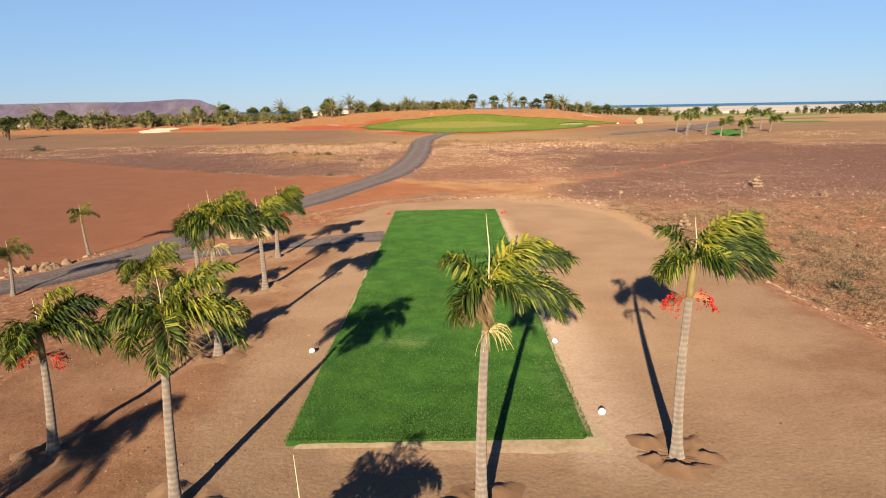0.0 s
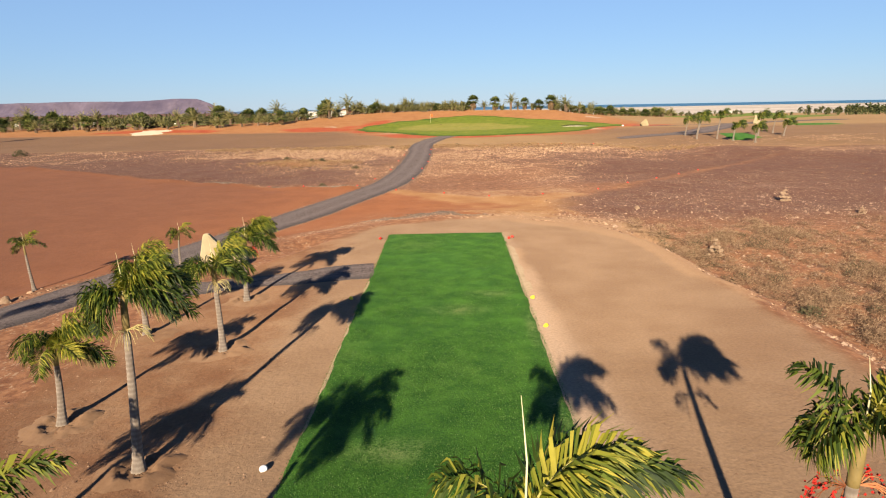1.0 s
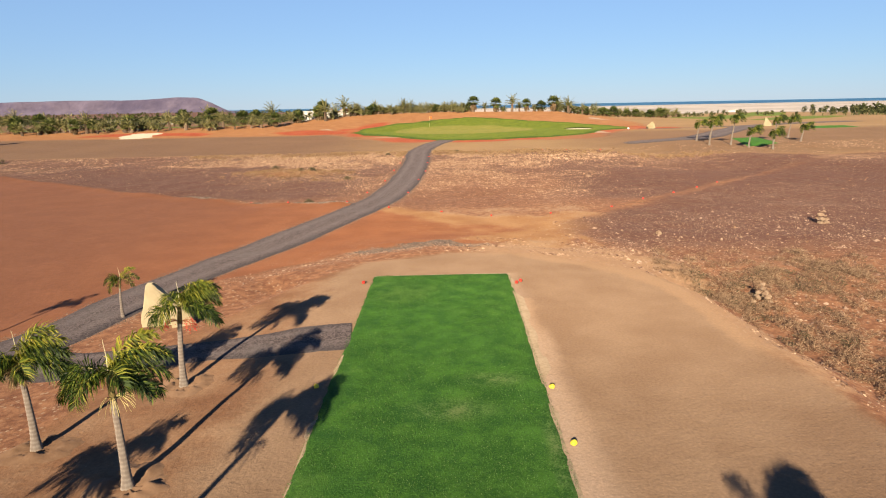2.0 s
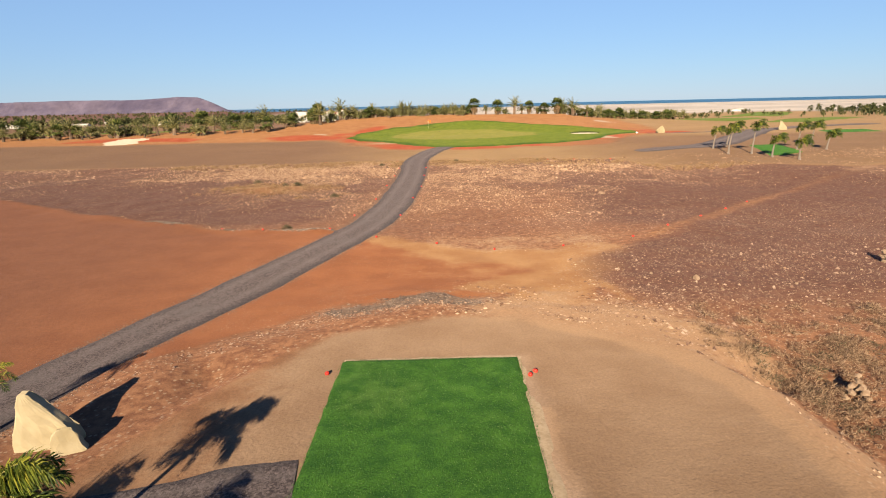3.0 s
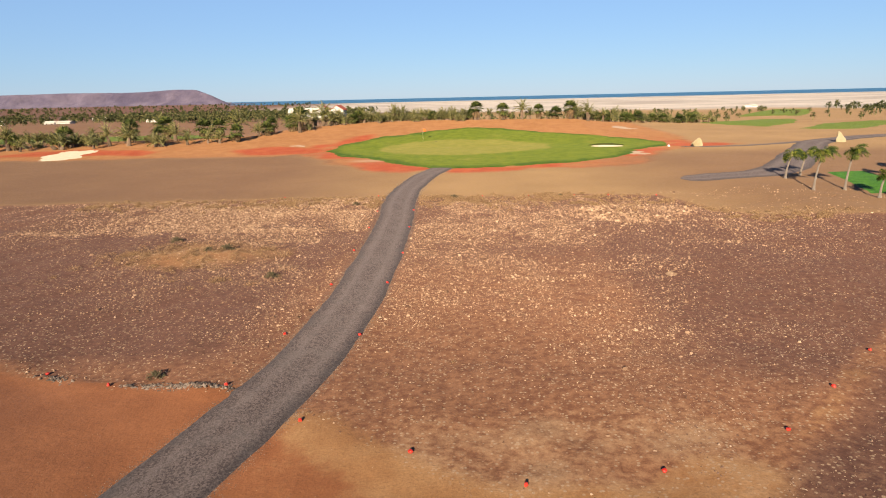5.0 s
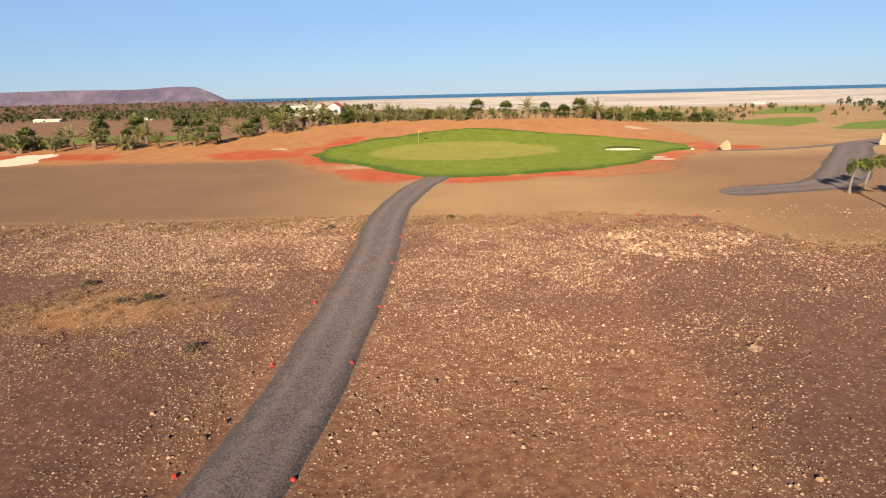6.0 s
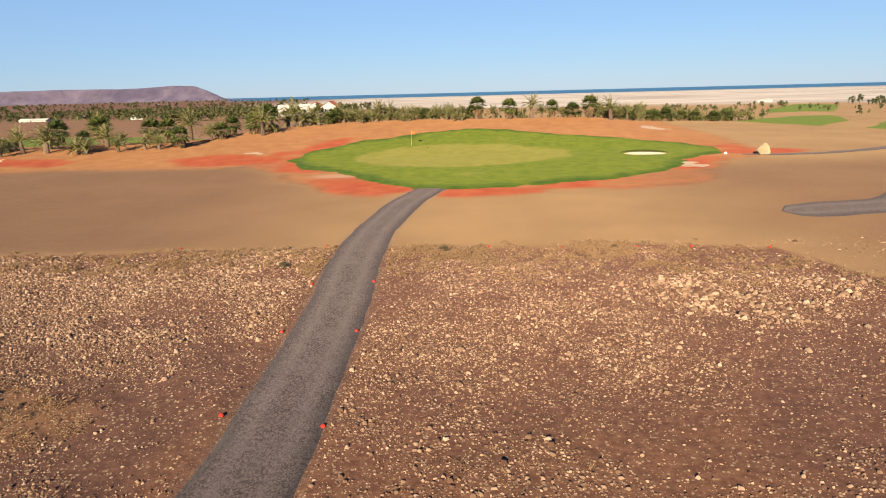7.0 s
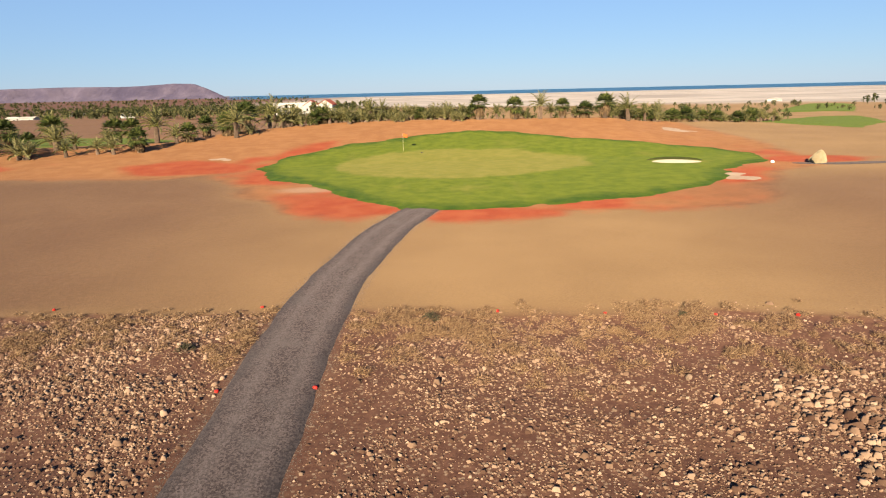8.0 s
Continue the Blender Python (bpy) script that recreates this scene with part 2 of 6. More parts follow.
    col = mix_col(nt, math_node(nt, "MULTIPLY", zc.outputs["Alpha"], math_node(nt, "ADD", 0.35, math_node(nt, "MULTIPLY", n_fine, 0.8)), True), col, (0.29, 0.203, 0.142))
    vor = node(nt, "TexVoronoi", Scale=7.0)
    nt.links.new(p, vor.inputs["Vector"])
    chip = math_node(nt, "MULTIPLY", step_node(nt, math_node(nt, "ADD", vor.outputs["Color"], math_node(nt, "MULTIPLY", n_mid, 0.5)), 0.78, 0.98), math_node(nt, "SUBTRACT", 1.0, step_node(nt, vor.outputs["Distance"], 0.25, 0.42)))
    col = mix_col(nt, math_node(nt, "MULTIPLY", math_node(nt, "MULTIPLY", zone(sa.outputs[1]), chip), 0.75), col, (0.26, 0.18, 0.118))
    grit = math_node(nt, "ADD", math_node(nt, "MULTIPLY", n_grit, 0.9), 0.55)
    big = math_node(nt, "ADD", math_node(nt, "MULTIPLY", n_big, 0.20), 0.90)
    g = nt.nodes.new("ShaderNodeCombineColor")
    both = math_node(nt, "MULTIPLY", grit, big)
    for k in range(3):
        nt.links.new(both, g.inputs[k])
    col = mix_col(nt, 1.0, col, g.outputs[0], "MULTIPLY")
    nt.links.new(col, b.inputs["Base Color"])
    h = math_node(nt, "ADD", math_node(nt, "MULTIPLY", n_fine, 0.7), math_node(nt, "MULTIPLY", n_grit, 0.3))
    mp = nt.nodes.new("ShaderNodeMapping")
    mp.inputs["Scale"].default_value = (1.2, 2.4, 1.0)
    mp.inputs["Rotation"].default_value = (0, 0, 0.25)
    nt.links.new(p, mp.inputs[0])
    rake = noise_tex(nt, mp.outputs[0], 1.6, 4, 0.6)
    h = math_node(nt, "ADD", h, math_node(nt, "MULTIPLY", math_node(nt, "MULTIPLY", rake, sc.outputs[0]), 0.12))
    bump(nt, b, h, 0.5, 0.08)
    return m


OCHRE = [(-4.9, 55.2), (-0.8, 52.4), (2.6, 51.0), (7.9, 51.6), (7.2, 48.7), (4.6, 44.5), (3.6, 42.1), (0.7, 42.2), (2.0, 44.2), (3.8, 46.2), (2.8, 47.8), (0.2, 48.6), (-3.0, 52.0)]
TRAIL = [(5.5, 48.5), (7.7, 50.3), (10.8, 52.9), (13.8, 56), (17, 59.2), (22.6, 64.6), (34, 75), (48, 86)]
SECOND_PATH = [(25.6, 106.5), (29, 106), (33.5, 105.8), (37, 108.5), (41.5, 114.5), (47.5, 124), (54, 134), (62, 146), (74, 154), (92, 160)]
HEAP = [(-4.4, 38.2), (-3.2, 38.9), (-1.8, 39.4), (-0.4, 39.5), (0.6, 39.2)]
BRANCH_PATH = [(37.6, 141.5), (42, 140.4), (48, 141), (54, 143.5), (60, 147)]


def ground_zones(x, y):
    n1, n2 = smooth_noise(x, y, 6, 11), smooth_noise(x, y, 2.4, 12)
    w = 0.9 * n1 + 0.5 * n2
    pad = inside(PAD, x, y) + 0.4 * w
    clear = inside(CLEARING, x, y) + 0.5 * w
    green = inside(GREEN, x, y)
    edge = np.interp(x, [-200, -8, -3, 12, 20, 24, 40, 60, 200], [98.2, 98.3, 98.5, 98, 96, 87, 82, 84, 90]) + 0.5 * w
    valley = sstep(-1.2, 1.2, edge - y) * sstep(-0.6, 0.6, -pad) * sstep(-0.8, 0.8, -clear)
    orange = sstep(-0.8, 0.8, clear) * sstep(-0.5, 0.8, -pad)
    trail = 1 - sstep(0.1, 0.9, line_dist(TRAIL, x, y) + 0.3 * n2)
    orange = np.maximum(orange, 0.3 * trail)
    orange = np.maximum(orange, 0.4 * (1 - sstep(5.5, 8.5, np.hypot(x + 14, (y - 71) * 1.5) + 1.4 * w)))
    orange = np.maximum(orange, 0.55 * sstep(-9, -13, x) * (1 - sstep(12, 22, y)) * sstep(-1.4, 0.4, pad))
    orange = np.maximum(orange, 0.45 * (1 - sstep(-5, 0, x)) * (1 - sstep(10, 18, y)))
    orange = np.maximum(orange, 0.45 * sstep(3.5, 6, x) * (1 - sstep(9, 13, y)))
    ring = sstep(-7.5, -2.5, green + 2.2 * n1) * (1 - sstep(-0.2, 0.8, green))
    side = np.clip(sstep(6, -8, y - 146) + sstep(30, 34, x) * 0.8 + sstep(-12, -16, x), 0, 1)
    red = ring * side * (0.3 + 0.7 * sstep(-0.5, 0.6, smooth_noise(x, y, 5, 15) + 0.4 * n2))
    red = np.maximum(red, 1 - sstep(3.2, 6, np.hypot((x + 29) * 0.62, y - 147) + 1.2 * w))
    red = np.maximum(red, 1 - sstep(3, 5.5, np.hypot((x + 62) * 0.35, y - 149) + 1.5 * w))
    red = np.maximum(red, 0.7 * (1 - sstep(0.5, 1.3, np.hypot((x + 2) * 0.25, y - 121.6))))
    red = np.maximum(red, 1 - sstep(2, 5, np.hypot((x - 42) * 0.7, y - 145) + 1.2 * w))
    foot = np.interp(x, RIDGE_X, FOOT_Y)
    crest = np.interp(x, RIDGE_X, RIDGE_Y)
    salmon = sstep(-5, 1, y - foot + 1.5 * w) * (1 - sstep(2, 14, y - crest)) * (1 - sstep(40, 50, x))
    salmon = np.maximum(salmon, 0.75 * sstep(-9, -3, green + 2 * n1) * sstep(118, 121, y))
    tan = sstep(-1, 1, y - edge) * (1 - sstep(190, 240, y)) * (1 - salmon)
    tan = np.maximum(tan, 0.9 * sstep(195, 230, y) * (1 - sstep(500, 700, y)) * (1 - 0.45 * sstep(-20, -60, x)))
    top = 0.9 * sstep(-0.8, 0.8, pad) * (1 - 0.55 * sstep(-3.6, -6, x)) * (1 - 0.45 * sstep(4, 8, x) * sstep(22, 10, y))
    beyond = np.interp(y, [40, 48.5, 50.3, 52.9, 56, 59.2, 64.6, 75, 86], [7, 6, 7.7, 10.8, 13.8, 17, 22.6, 34, 48])
    right = sstep(-0.5, 2.5, x - beyond + 0.8 * n2)
    dark = valley * np.clip((0.95 * right * sstep(36, 44, y) + 0.95 * (1 - right) * sstep(5, 13, x + 3 * n1) * sstep(52, 60, y)) * (1 - sstep(75, 86, y - 7 * sstep(9, 15, x))) + 0.7 * sstep(66, 72, y) * (1 - sstep(76, 82, y)) * (x < -5), 0, 1) * (1 - 0.6 * trail)
    dark = np.maximum(dark, 0.48 * sstep(-4, -22, x) * sstep(-0.8, 0.8, clear))
    dark = np.maximum(dark, valley * (0.36 * sstep(52, 58, y) + 0.49 * sstep(68, 80, y) + 0.9 * sstep(-5, -12, x) * sstep(58, 63, y) * (1 - sstep(82, 88, y))))
    mound = 1 - sstep(0.5, 1.5, np.hypot((x + 16.5) / 5.0, (y - 77.3) / 3.4) + 0.35 * w)
    dark = dark * (1 - 0.85 * mound)
    dark = np.maximum(dark, 0.24 * sstep(4, 8, x) * sstep(26, 16, y) * sstep(-0.5, 0.5, pad))
    dark = np.maximum(dark, 0.22 * sstep(-5.5, -8, x) * sstep(18, 12, y))
    flat = sstep(-1, 2, y - edge) * (1 - sstep(190, 240, y))
    dark = np.maximum(dark, 0.6 * flat * sstep(3, -24, x) * (1 - salmon))
    dark = np.maximum(dark, 0.5 * flat * sstep(12, 32, x) * (1 - sstep(125, 140, y)))
    dark = np.maximum(dark, (0.45 + 0.35 * sstep(500, 900, y)) * sstep(205, 240, y) * sstep(-20, -60, x))
    beach = sstep(600, 760, y + 0.9 * x + 60 * smooth_noise(x, y, 120, 14)) * sstep(430, 520, y) * sstep(-420, -120, x + 0.05 * y)
    dust = 0.85 * (1 - sstep(0.4, 1.5, np.abs(inside(PAD, x, y) + 0.2) + 0.5 * n2)) * sstep(-1, 4, x) * sstep(18, 26, y)
    dust = np.maximum(dust, 0.8 * (1 - sstep(0.1, 1.0, inside([(-3.4, 8.75), (1.62, 8.75), (1.93, 33.1), (-3.42, 33.1)], x, y) * -1 + 0.25 * n2)) * (y < 30) * (x > -2.6))
    dust = np.maximum(dust, 0.45 * (1 - sstep(1.5, 5.5, np.hypot((x - 3) * 0.4, y - 52.8) + 1.2 * w)) * (1 - sstep(-0.5, 0.5, clear)))
    dust = np.maximum(dust, 0.5 * (1 - sstep(1.0, 3.6, np.hypot((x - 5) * 0.6, y - 38.5) + 1.2 * w)) * (1 - sstep(-0.3, 0.3, pad)))
    dust = np.maximum(dust, 0.45 * (1 - sstep(1.0, 3.2, np.hypot((x - 45) * 0.2, y - 80) + 1.6 * w)))
    ochre = 0.42 * sstep(-8, 2.5, x + 0.35 * (y - 45)) * sstep(-1.4, 0.2, clear) * sstep(36, 39, y)
    ochre = np.maximum(ochre, 0.9 * sstep(-1.4, 1.2, inside(OCHRE, x, y) + 0.8 * w))
    for wash in ([(4.5, 44.2), (5.0, 42.8), (5.2, 41.6)], [(6.6, 44.2), (7.0, 42.4), (7.2, 40.6)], [(10.5, 50.6), (12.5, 49.7), (14.6, 48.8)]):
        ochre = np.maximum(ochre, 0.7 * (1 - sstep(0.05, 0.7, line_dist(wash, x, y) + 0.3 * n2)))
    ochre = np.maximum(ochre, 0.85 * (1 - sstep(0.8, 3.0, line_dist([(3.5, 40.5), (5.2, 44), (6.8, 47.5), (7.8, 50)], x, y) + 0.7 * w)))
    ochre = np.maximum(ochre, 0.45 * trail * sstep(46, 50, y))
    ochre = np.maximum(ochre, 0.8 * (1 - sstep(1.2, 3.4, np.hypot((x + 10.4) * 0.45, y - 76.7) + 1.2 * w)))
    ochre = np.maximum(ochre, 0.8 * mound)
    ochre = np.maximum(ochre, 0.6 * valley * sstep(2.6, 1.2, line_dist(PATH_LINE, x, y) + 0.6 * w) * sstep(60, 66, y))
    tongue = line_dist([(7.8, 33.5), (6.4, 36.4), (4.2, 38.8), (4.0, 41)], x, y)
    dust = np.maximum(dust, 0.6 * (1 - sstep(0.3, 2.6, tongue + 0.9 * w)))
    rim = -inside(PAD, x, y)
    dust = np.maximum(dust, 0.85 * (1 - sstep(2.0, 5.5, rim + 1.3 * w)) * sstep(-0.6, 0.4, rim) * sstep(30, 35, y) * sstep(-1.5, 2.5, x))
    gravel = 0.95 * (1 - sstep(0.2, 1.2, line_dist(HEAP, x, y) + 0.5 * n2))
    strip_d = -inside([(-3.3, 8.75), (1.7, 8.75), (1.95, 33.1), (-3.4, 33.1)], x, y)
    worn = (1 - sstep(0.15, 0.5 + 1.1 * sstep(1, 1.6, x) * sstep(26, 12, y), strip_d + 0.25 * n2)) * np.maximum(sstep(0, 1.5, x), 0.75 * sstep(9, 8, y)) * (1 - 0.5 * sstep(20, 30, y))
    worn = np.maximum(worn, 0.6 * (1 - sstep(0.7, 2.0, np.hypot((x + 11) * 0.42, y - 131) + 0.9 * w)))
    return np.c_[orange, valley, red, tan], np.c_[dark, salmon, beach, dust], np.c_[top, ochre, gravel, worn]


def stretch(near, far, step, grow):
    out, s = [near], step
    while abs(out[-1]) < abs(far):
        out.append(out[-1] + s * (1 if far > near else -1))
        s *= grow
    return out[1:]


XS = np.array(sorted(stretch(-52, -6500, 0.6, 1.13) + list(np.arange(-52, -16.2, 0.5)) + list(np.arange(-16, 18, 0.3)) + list(np.arange(18, 52.01, 0.5)) + stretch(52, 6500, 0.6, 1.13)))
YS = np.array(sorted(stretch(-16, -3000, 0.6, 1.2) + list(np.arange(-16, -0.2, 0.45)) + list(np.arange(0.05, 47.9, 0.3)) + list(np.arange(48.05, 126.01, 0.45)) + list(np.arange(126.8, 215, 0.9)) + stretch(215, 6800, 1.1, 1.06)))
GROUND_MAT = ground_material()
me, co = grid_mesh("ground", XS, YS, land, GROUND_MAT)
for layer, values in zip(("zone_a", "zone_b", "zone_c"), ground_zones(co[:, 0], co[:, 1])):
    attr = me.color_attributes.new(layer, "FLOAT_COLOR", "POINT")
    attr.data.foreach_set("color", values.astype(np.float32).ravel())
tagged(new("ground", me), "dry orange and brown desert earth", "ground", kind="structure")

# sea
m_sea, nt, b = mat("sea_water", 0.25)
p = place(nt)
wv = noise_tex(nt, p, 0.02, 5, 0.7)
nt.links.new(mix_col(nt, wv, (0.03, 0.11, 0.20), (0.055, 0.16, 0.27)), b.inputs["Base Color"])
b.inputs["Roughness"].default_value = 0.5
bump(nt, b, wv, 0.3, 3.0)
me, co = grid_mesh("water", np.linspace(-6500, 6500, 40), np.linspace(1500, 6800, 20), lambda x, y: np.full(x.shape, -14.0), m_sea)
tagged(new("water", me), "deep blue sea along the horizon", "sea", kind="structure")

# table mountain far behind the palms, distance haze mixed into its purple rock colours
m_mesa, nt, b = mat("hazed_mesa_rock", 1.0)
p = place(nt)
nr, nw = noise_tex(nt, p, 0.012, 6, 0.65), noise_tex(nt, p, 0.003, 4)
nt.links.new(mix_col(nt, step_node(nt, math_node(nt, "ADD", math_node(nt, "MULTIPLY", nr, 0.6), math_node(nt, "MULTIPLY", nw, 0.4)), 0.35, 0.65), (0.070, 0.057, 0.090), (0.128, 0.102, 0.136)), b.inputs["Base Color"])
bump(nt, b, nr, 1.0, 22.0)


def mesa_height(x, y):
    top = np.interp(x, [-6000, -2600, -2157, -1883, -1610, -1480, -1337, -1214], [40, 46, 54, 54, 52, 54, 60, 59])
    front = 3200 + 60 * smooth_noise(x, y * 0, 260, 21) + 40 * smooth_noise(x, y * 0, 90, 22)
    gully = 16 * smooth_noise(x, y * 0.3, 60, 23)
    a = sstep(0, 1, (y - front + gully) / 150)
    end = np.clip((-1075 - (x * 3300 / y + 0.4 * gully)) / 150, 0, 1) ** 0.8
    k = np.minimum(0.62 * a + 0.38 * sstep(0.55, 0.85, a), end)
    return -13.5 + k * (top + 13 + 2.0 * smooth_noise(x, y, 90, 24))


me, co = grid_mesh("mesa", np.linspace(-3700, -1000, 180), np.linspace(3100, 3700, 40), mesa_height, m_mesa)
tagged(new("mesa", me), "long flat-topped purple-brown mountain with painted haze, beside the sea", "mountain", kind="structure")

# ---- path, tee, green ----


def resample(line, step):
    p = np.array(line, float)
    d = np.r_[0, np.cumsum(np.hypot(*np.diff(p, axis=0).T))]
    s = np.arange(0, d[-1], step)
    # a smooth curve through the points
    tang = np.gradient(p, d, axis=0)
    out = []
    for v in s:
        i = min(np.searchsorted(d, v, side="right") - 1, len(d) - 2)
        h = d[i + 1] - d[i]
        u = (v - d[i]) / h
        out.append((2 * u**3 - 3 * u**2 + 1) * p[i] + (u**3 - 2 * u**2 + u) * h * tang[i] + (3 * u**2 - 2 * u**3) * p[i + 1] + (u**3 - u**2) * h * tang[i + 1])
    return np.array(out)


def strip(name, line, width, material, rise, seed, wobble=0.12, taper=False):
    """A path laid on the land: cambered, with a frayed edge that dips into the ground."""
    c = resample(line, 0.35)
    t = np.gradient(c, axis=0)
    t /= np.hypot(*t.T)[:, None]
    nrm = np.c_[t[:, 1], -t[:, 0]]
    across = np.array([-1.0, -0.93, -0.8, -0.55, -0.25, 0, 0.25, 0.55, 0.8, 0.93, 1.0])
    camber = np.array([-0.05, 0.3, 0.7, 0.8, 0.85, 1.0, 0.85, 0.8, 0.7, 0.3, -0.05])
    n = len(c)
    half = np.full(n, width / 2)
    if taper:
        half *= np.interp(np.arange(n), [0, 2, 8], [0.1, 0.75, 1.0])
    verts = []
    for i in range(n):
        wl = half[i] + wobble * smooth_noise(c[i, 0], c[i, 1], 2.6, seed) + 0.6 * wobble * smooth_noise(c[i, 0], c[i, 1], 0.9, seed + 1)
        wr = half[i] + wobble * smooth_noise(c[i, 0], c[i, 1], 2.6, seed + 2) + 0.6 * wobble * smooth_noise(c[i, 0], c[i, 1], 0.9, seed + 3)
        for a, k in zip(across, camber):
            q = c[i] + nrm[i] * a * (wl if a < 0 else wr)
            verts.append((q[0], q[1], k))
    v = np.array(verts)
    v[:, 2] = land(v[:, 0], v[:, 1]) + v[:, 2] * rise
    m = len(across)
    faces = [(i * m + j, i * m + j + 1, (i + 1) * m + j + 1, (i + 1) * m + j) for i in range(n - 1) for j in range(m - 1)]
    me = mesh(name, v, faces, material, True)
    lane = me.attributes.new("across", "FLOAT", "POINT")
    lane.data.foreach_set("value", np.tile(across, n))
    return me


def gravel_material():
    m, nt, b = mat("grey_gravel", 0.95)
    p = place(nt)
    vor = node(nt, "TexVoronoi", Scale=19.0)
    nt.links.new(p, vor.inputs["Vector"])
    fine, wide = noise_tex(nt, p, 9, 6, 0.75), noise_tex(nt, p, 0.7, 4)
    s = math_node(nt, "ADD", math_node(nt, "MULTIPLY", vor.outputs["Color"], 0.5), math_node(nt, "MULTIPLY", fine, 0.5))
    col = mix_col(nt, step_node(nt, s, 0.32, 0.68), (0.040, 0.029, 0.027), (0.112, 0.085, 0.078))
    col = mix_col(nt, math_node(nt, "MULTIPLY", step_node(nt, wide, 0.45, 0.75), 0.6), col, (0.103, 0.084, 0.078))
    lane = nt.nodes.new("ShaderNodeAttribute")
    lane.attribute_name = "across"
    off = math_node(nt, "ABSOLUTE", math_node(nt, "SUBTRACT", math_node(nt, "ABSOLUTE", lane.outputs["Fac"]), 0.45))
    track = math_node(nt, "SUBTRACT", 1.0, step_node(nt, math_node(nt, "ADD", off, math_node(nt, "MULTIPLY", wide, 0.7)), 0.2, 0.62))
    col = mix_col(nt, math_node(nt, "MULTIPLY", track, 0.45), col, (0.134, 0.108, 0.100))
    rim = step_node(nt, math_node(nt, "ADD", math_node(nt, "ABSOLUTE", lane.outputs["Fac"]), math_node(nt, "MULTIPLY", wide, 0.5)), 0.85, 1.2)
    col = mix_col(nt, math_node(nt, "MULTIPLY", rim, 0.5), col, (0.029, 0.025, 0.026))
    nt.links.new(col, b.inputs["Base Color"])
    bump(nt, b, fine, 0.7, 0.04)
    return m


GRAVEL = gravel_material()
tagged(new("path", strip("path", PATH_LINE, 3.05, GRAVEL, 0.09, 31, 0.08)), "grey gravel cart path winding across the valley", "path", kind="structure")
tagged(new("path", strip("path", [(-13.87, 26.72), (-10.6, 25.45), (-7.96, 25.65), (-5.85, 26.07), (-3.32, 26.4)], 1.9, GRAVEL, 0.03, 41, 0.2)), "grey gravel spur from the path to the tee", "path", kind="structure")
tagged(new("path", strip("path", SECOND_PATH, 5.0, GRAVEL, 0.07, 51, 0.2, True)), "dark gravel path beside the second tee", "path", kind="structure")
tagged(new("path", strip("path", BRANCH_PATH, 1.8, GRAVEL, 0.06, 61, 0.15, True)), "dark gravel path beyond the green", "path", kind="structure")


def turf_material(name, low, high, worn, scuffs=()):
    m, nt, b = mat(name, 0.95)
    p = place(nt)
    fine, mid, wide = noise_tex(nt, p, 22, 4, 0.7), noise_tex(nt, p, 1.6, 5, 0.65), noise_tex(nt, p, 0.22, 3)
    s = math_node(nt, "ADD", math_node(nt, "MULTIPLY", fine, 0.5), math_node(nt, "MULTIPLY", mid, 0.5))
    col = mix_col(nt, step_node(nt, s, 0.38, 0.63), low, high)
    col = mix_col(nt, math_node(nt, "MULTIPLY", step_node(nt, math_node(nt, "ADD", math_node(nt, "MULTIPLY", wide, 0.6), math_node(nt, "MULTIPLY", mid, 0.4)), 0.52, 0.72), 0.55), col, worn)
    for sx, sy, rx, ry in scuffs:
        mp = nt.nodes.new("ShaderNodeMapping")
        mp.inputs["Location"].default_value, mp.inputs["Scale"].default_value = (-sx / rx, -sy / ry, 0), (1 / rx, 1 / ry, 0)
        nt.links.new(p, mp.inputs[0])
        d = nt.nodes.new("ShaderNodeVectorMath")
        d.operation = "LENGTH"
        nt.links.new(mp.outputs[0], d.inputs[0])
        k = math_node(nt, "SUBTRACT", 1.0, step_node(nt, math_node(nt, "ADD", d.outputs["Value"], mid), 0.7, 1.6))
        col = mix_col(nt, math_node(nt, "MULTIPLY", k, math_node(nt, "MULTIPLY", step_node(nt, s, 0.44, 0.62), 0.65)), col, (0.165, 0.180, 0.075))
    nt.links.new(col, b.inputs["Base Color"])
    bump(nt, b, fine, 0.7, 0.05)
    return m


TEE_TURF = turf_material("tee_turf", (0.016, 0.060, 0.006), (0.050, 0.128, 0.013), (0.085, 0.135, 0.030), [(-0.5, 21.4, 1.3, 0.7), (0.6, 23.0, 1.0, 0.5), (-1.6, 13.5, 1.2, 0.6), (1.4, 11.0, 0.35, 1.6), (1.6, 19.5, 0.3, 2.2), (1.5, 15.0, 0.35, 1.2)])
GREEN_TURF = turf_material("fairway_grass", (0.052, 0.086, 0.004), (0.099, 0.138, 0.009), (0.14, 0.146, 0.018))
SAND = plain("bunker_sand", (0.372, 0.31, 0.223), (0.459, 0.391, 0.291), 3.0, 0.95, 0.2)
PALE = plain("pale_sand", (0.215, 0.145, 0.098), (0.29, 0.21, 0.15), 2.0, 0.95, 0.3)
FRAY = plain("pale_backing", (0.20, 0.138, 0.082), (0.29, 0.215, 0.14), 12.0, 0.95, 0.4)


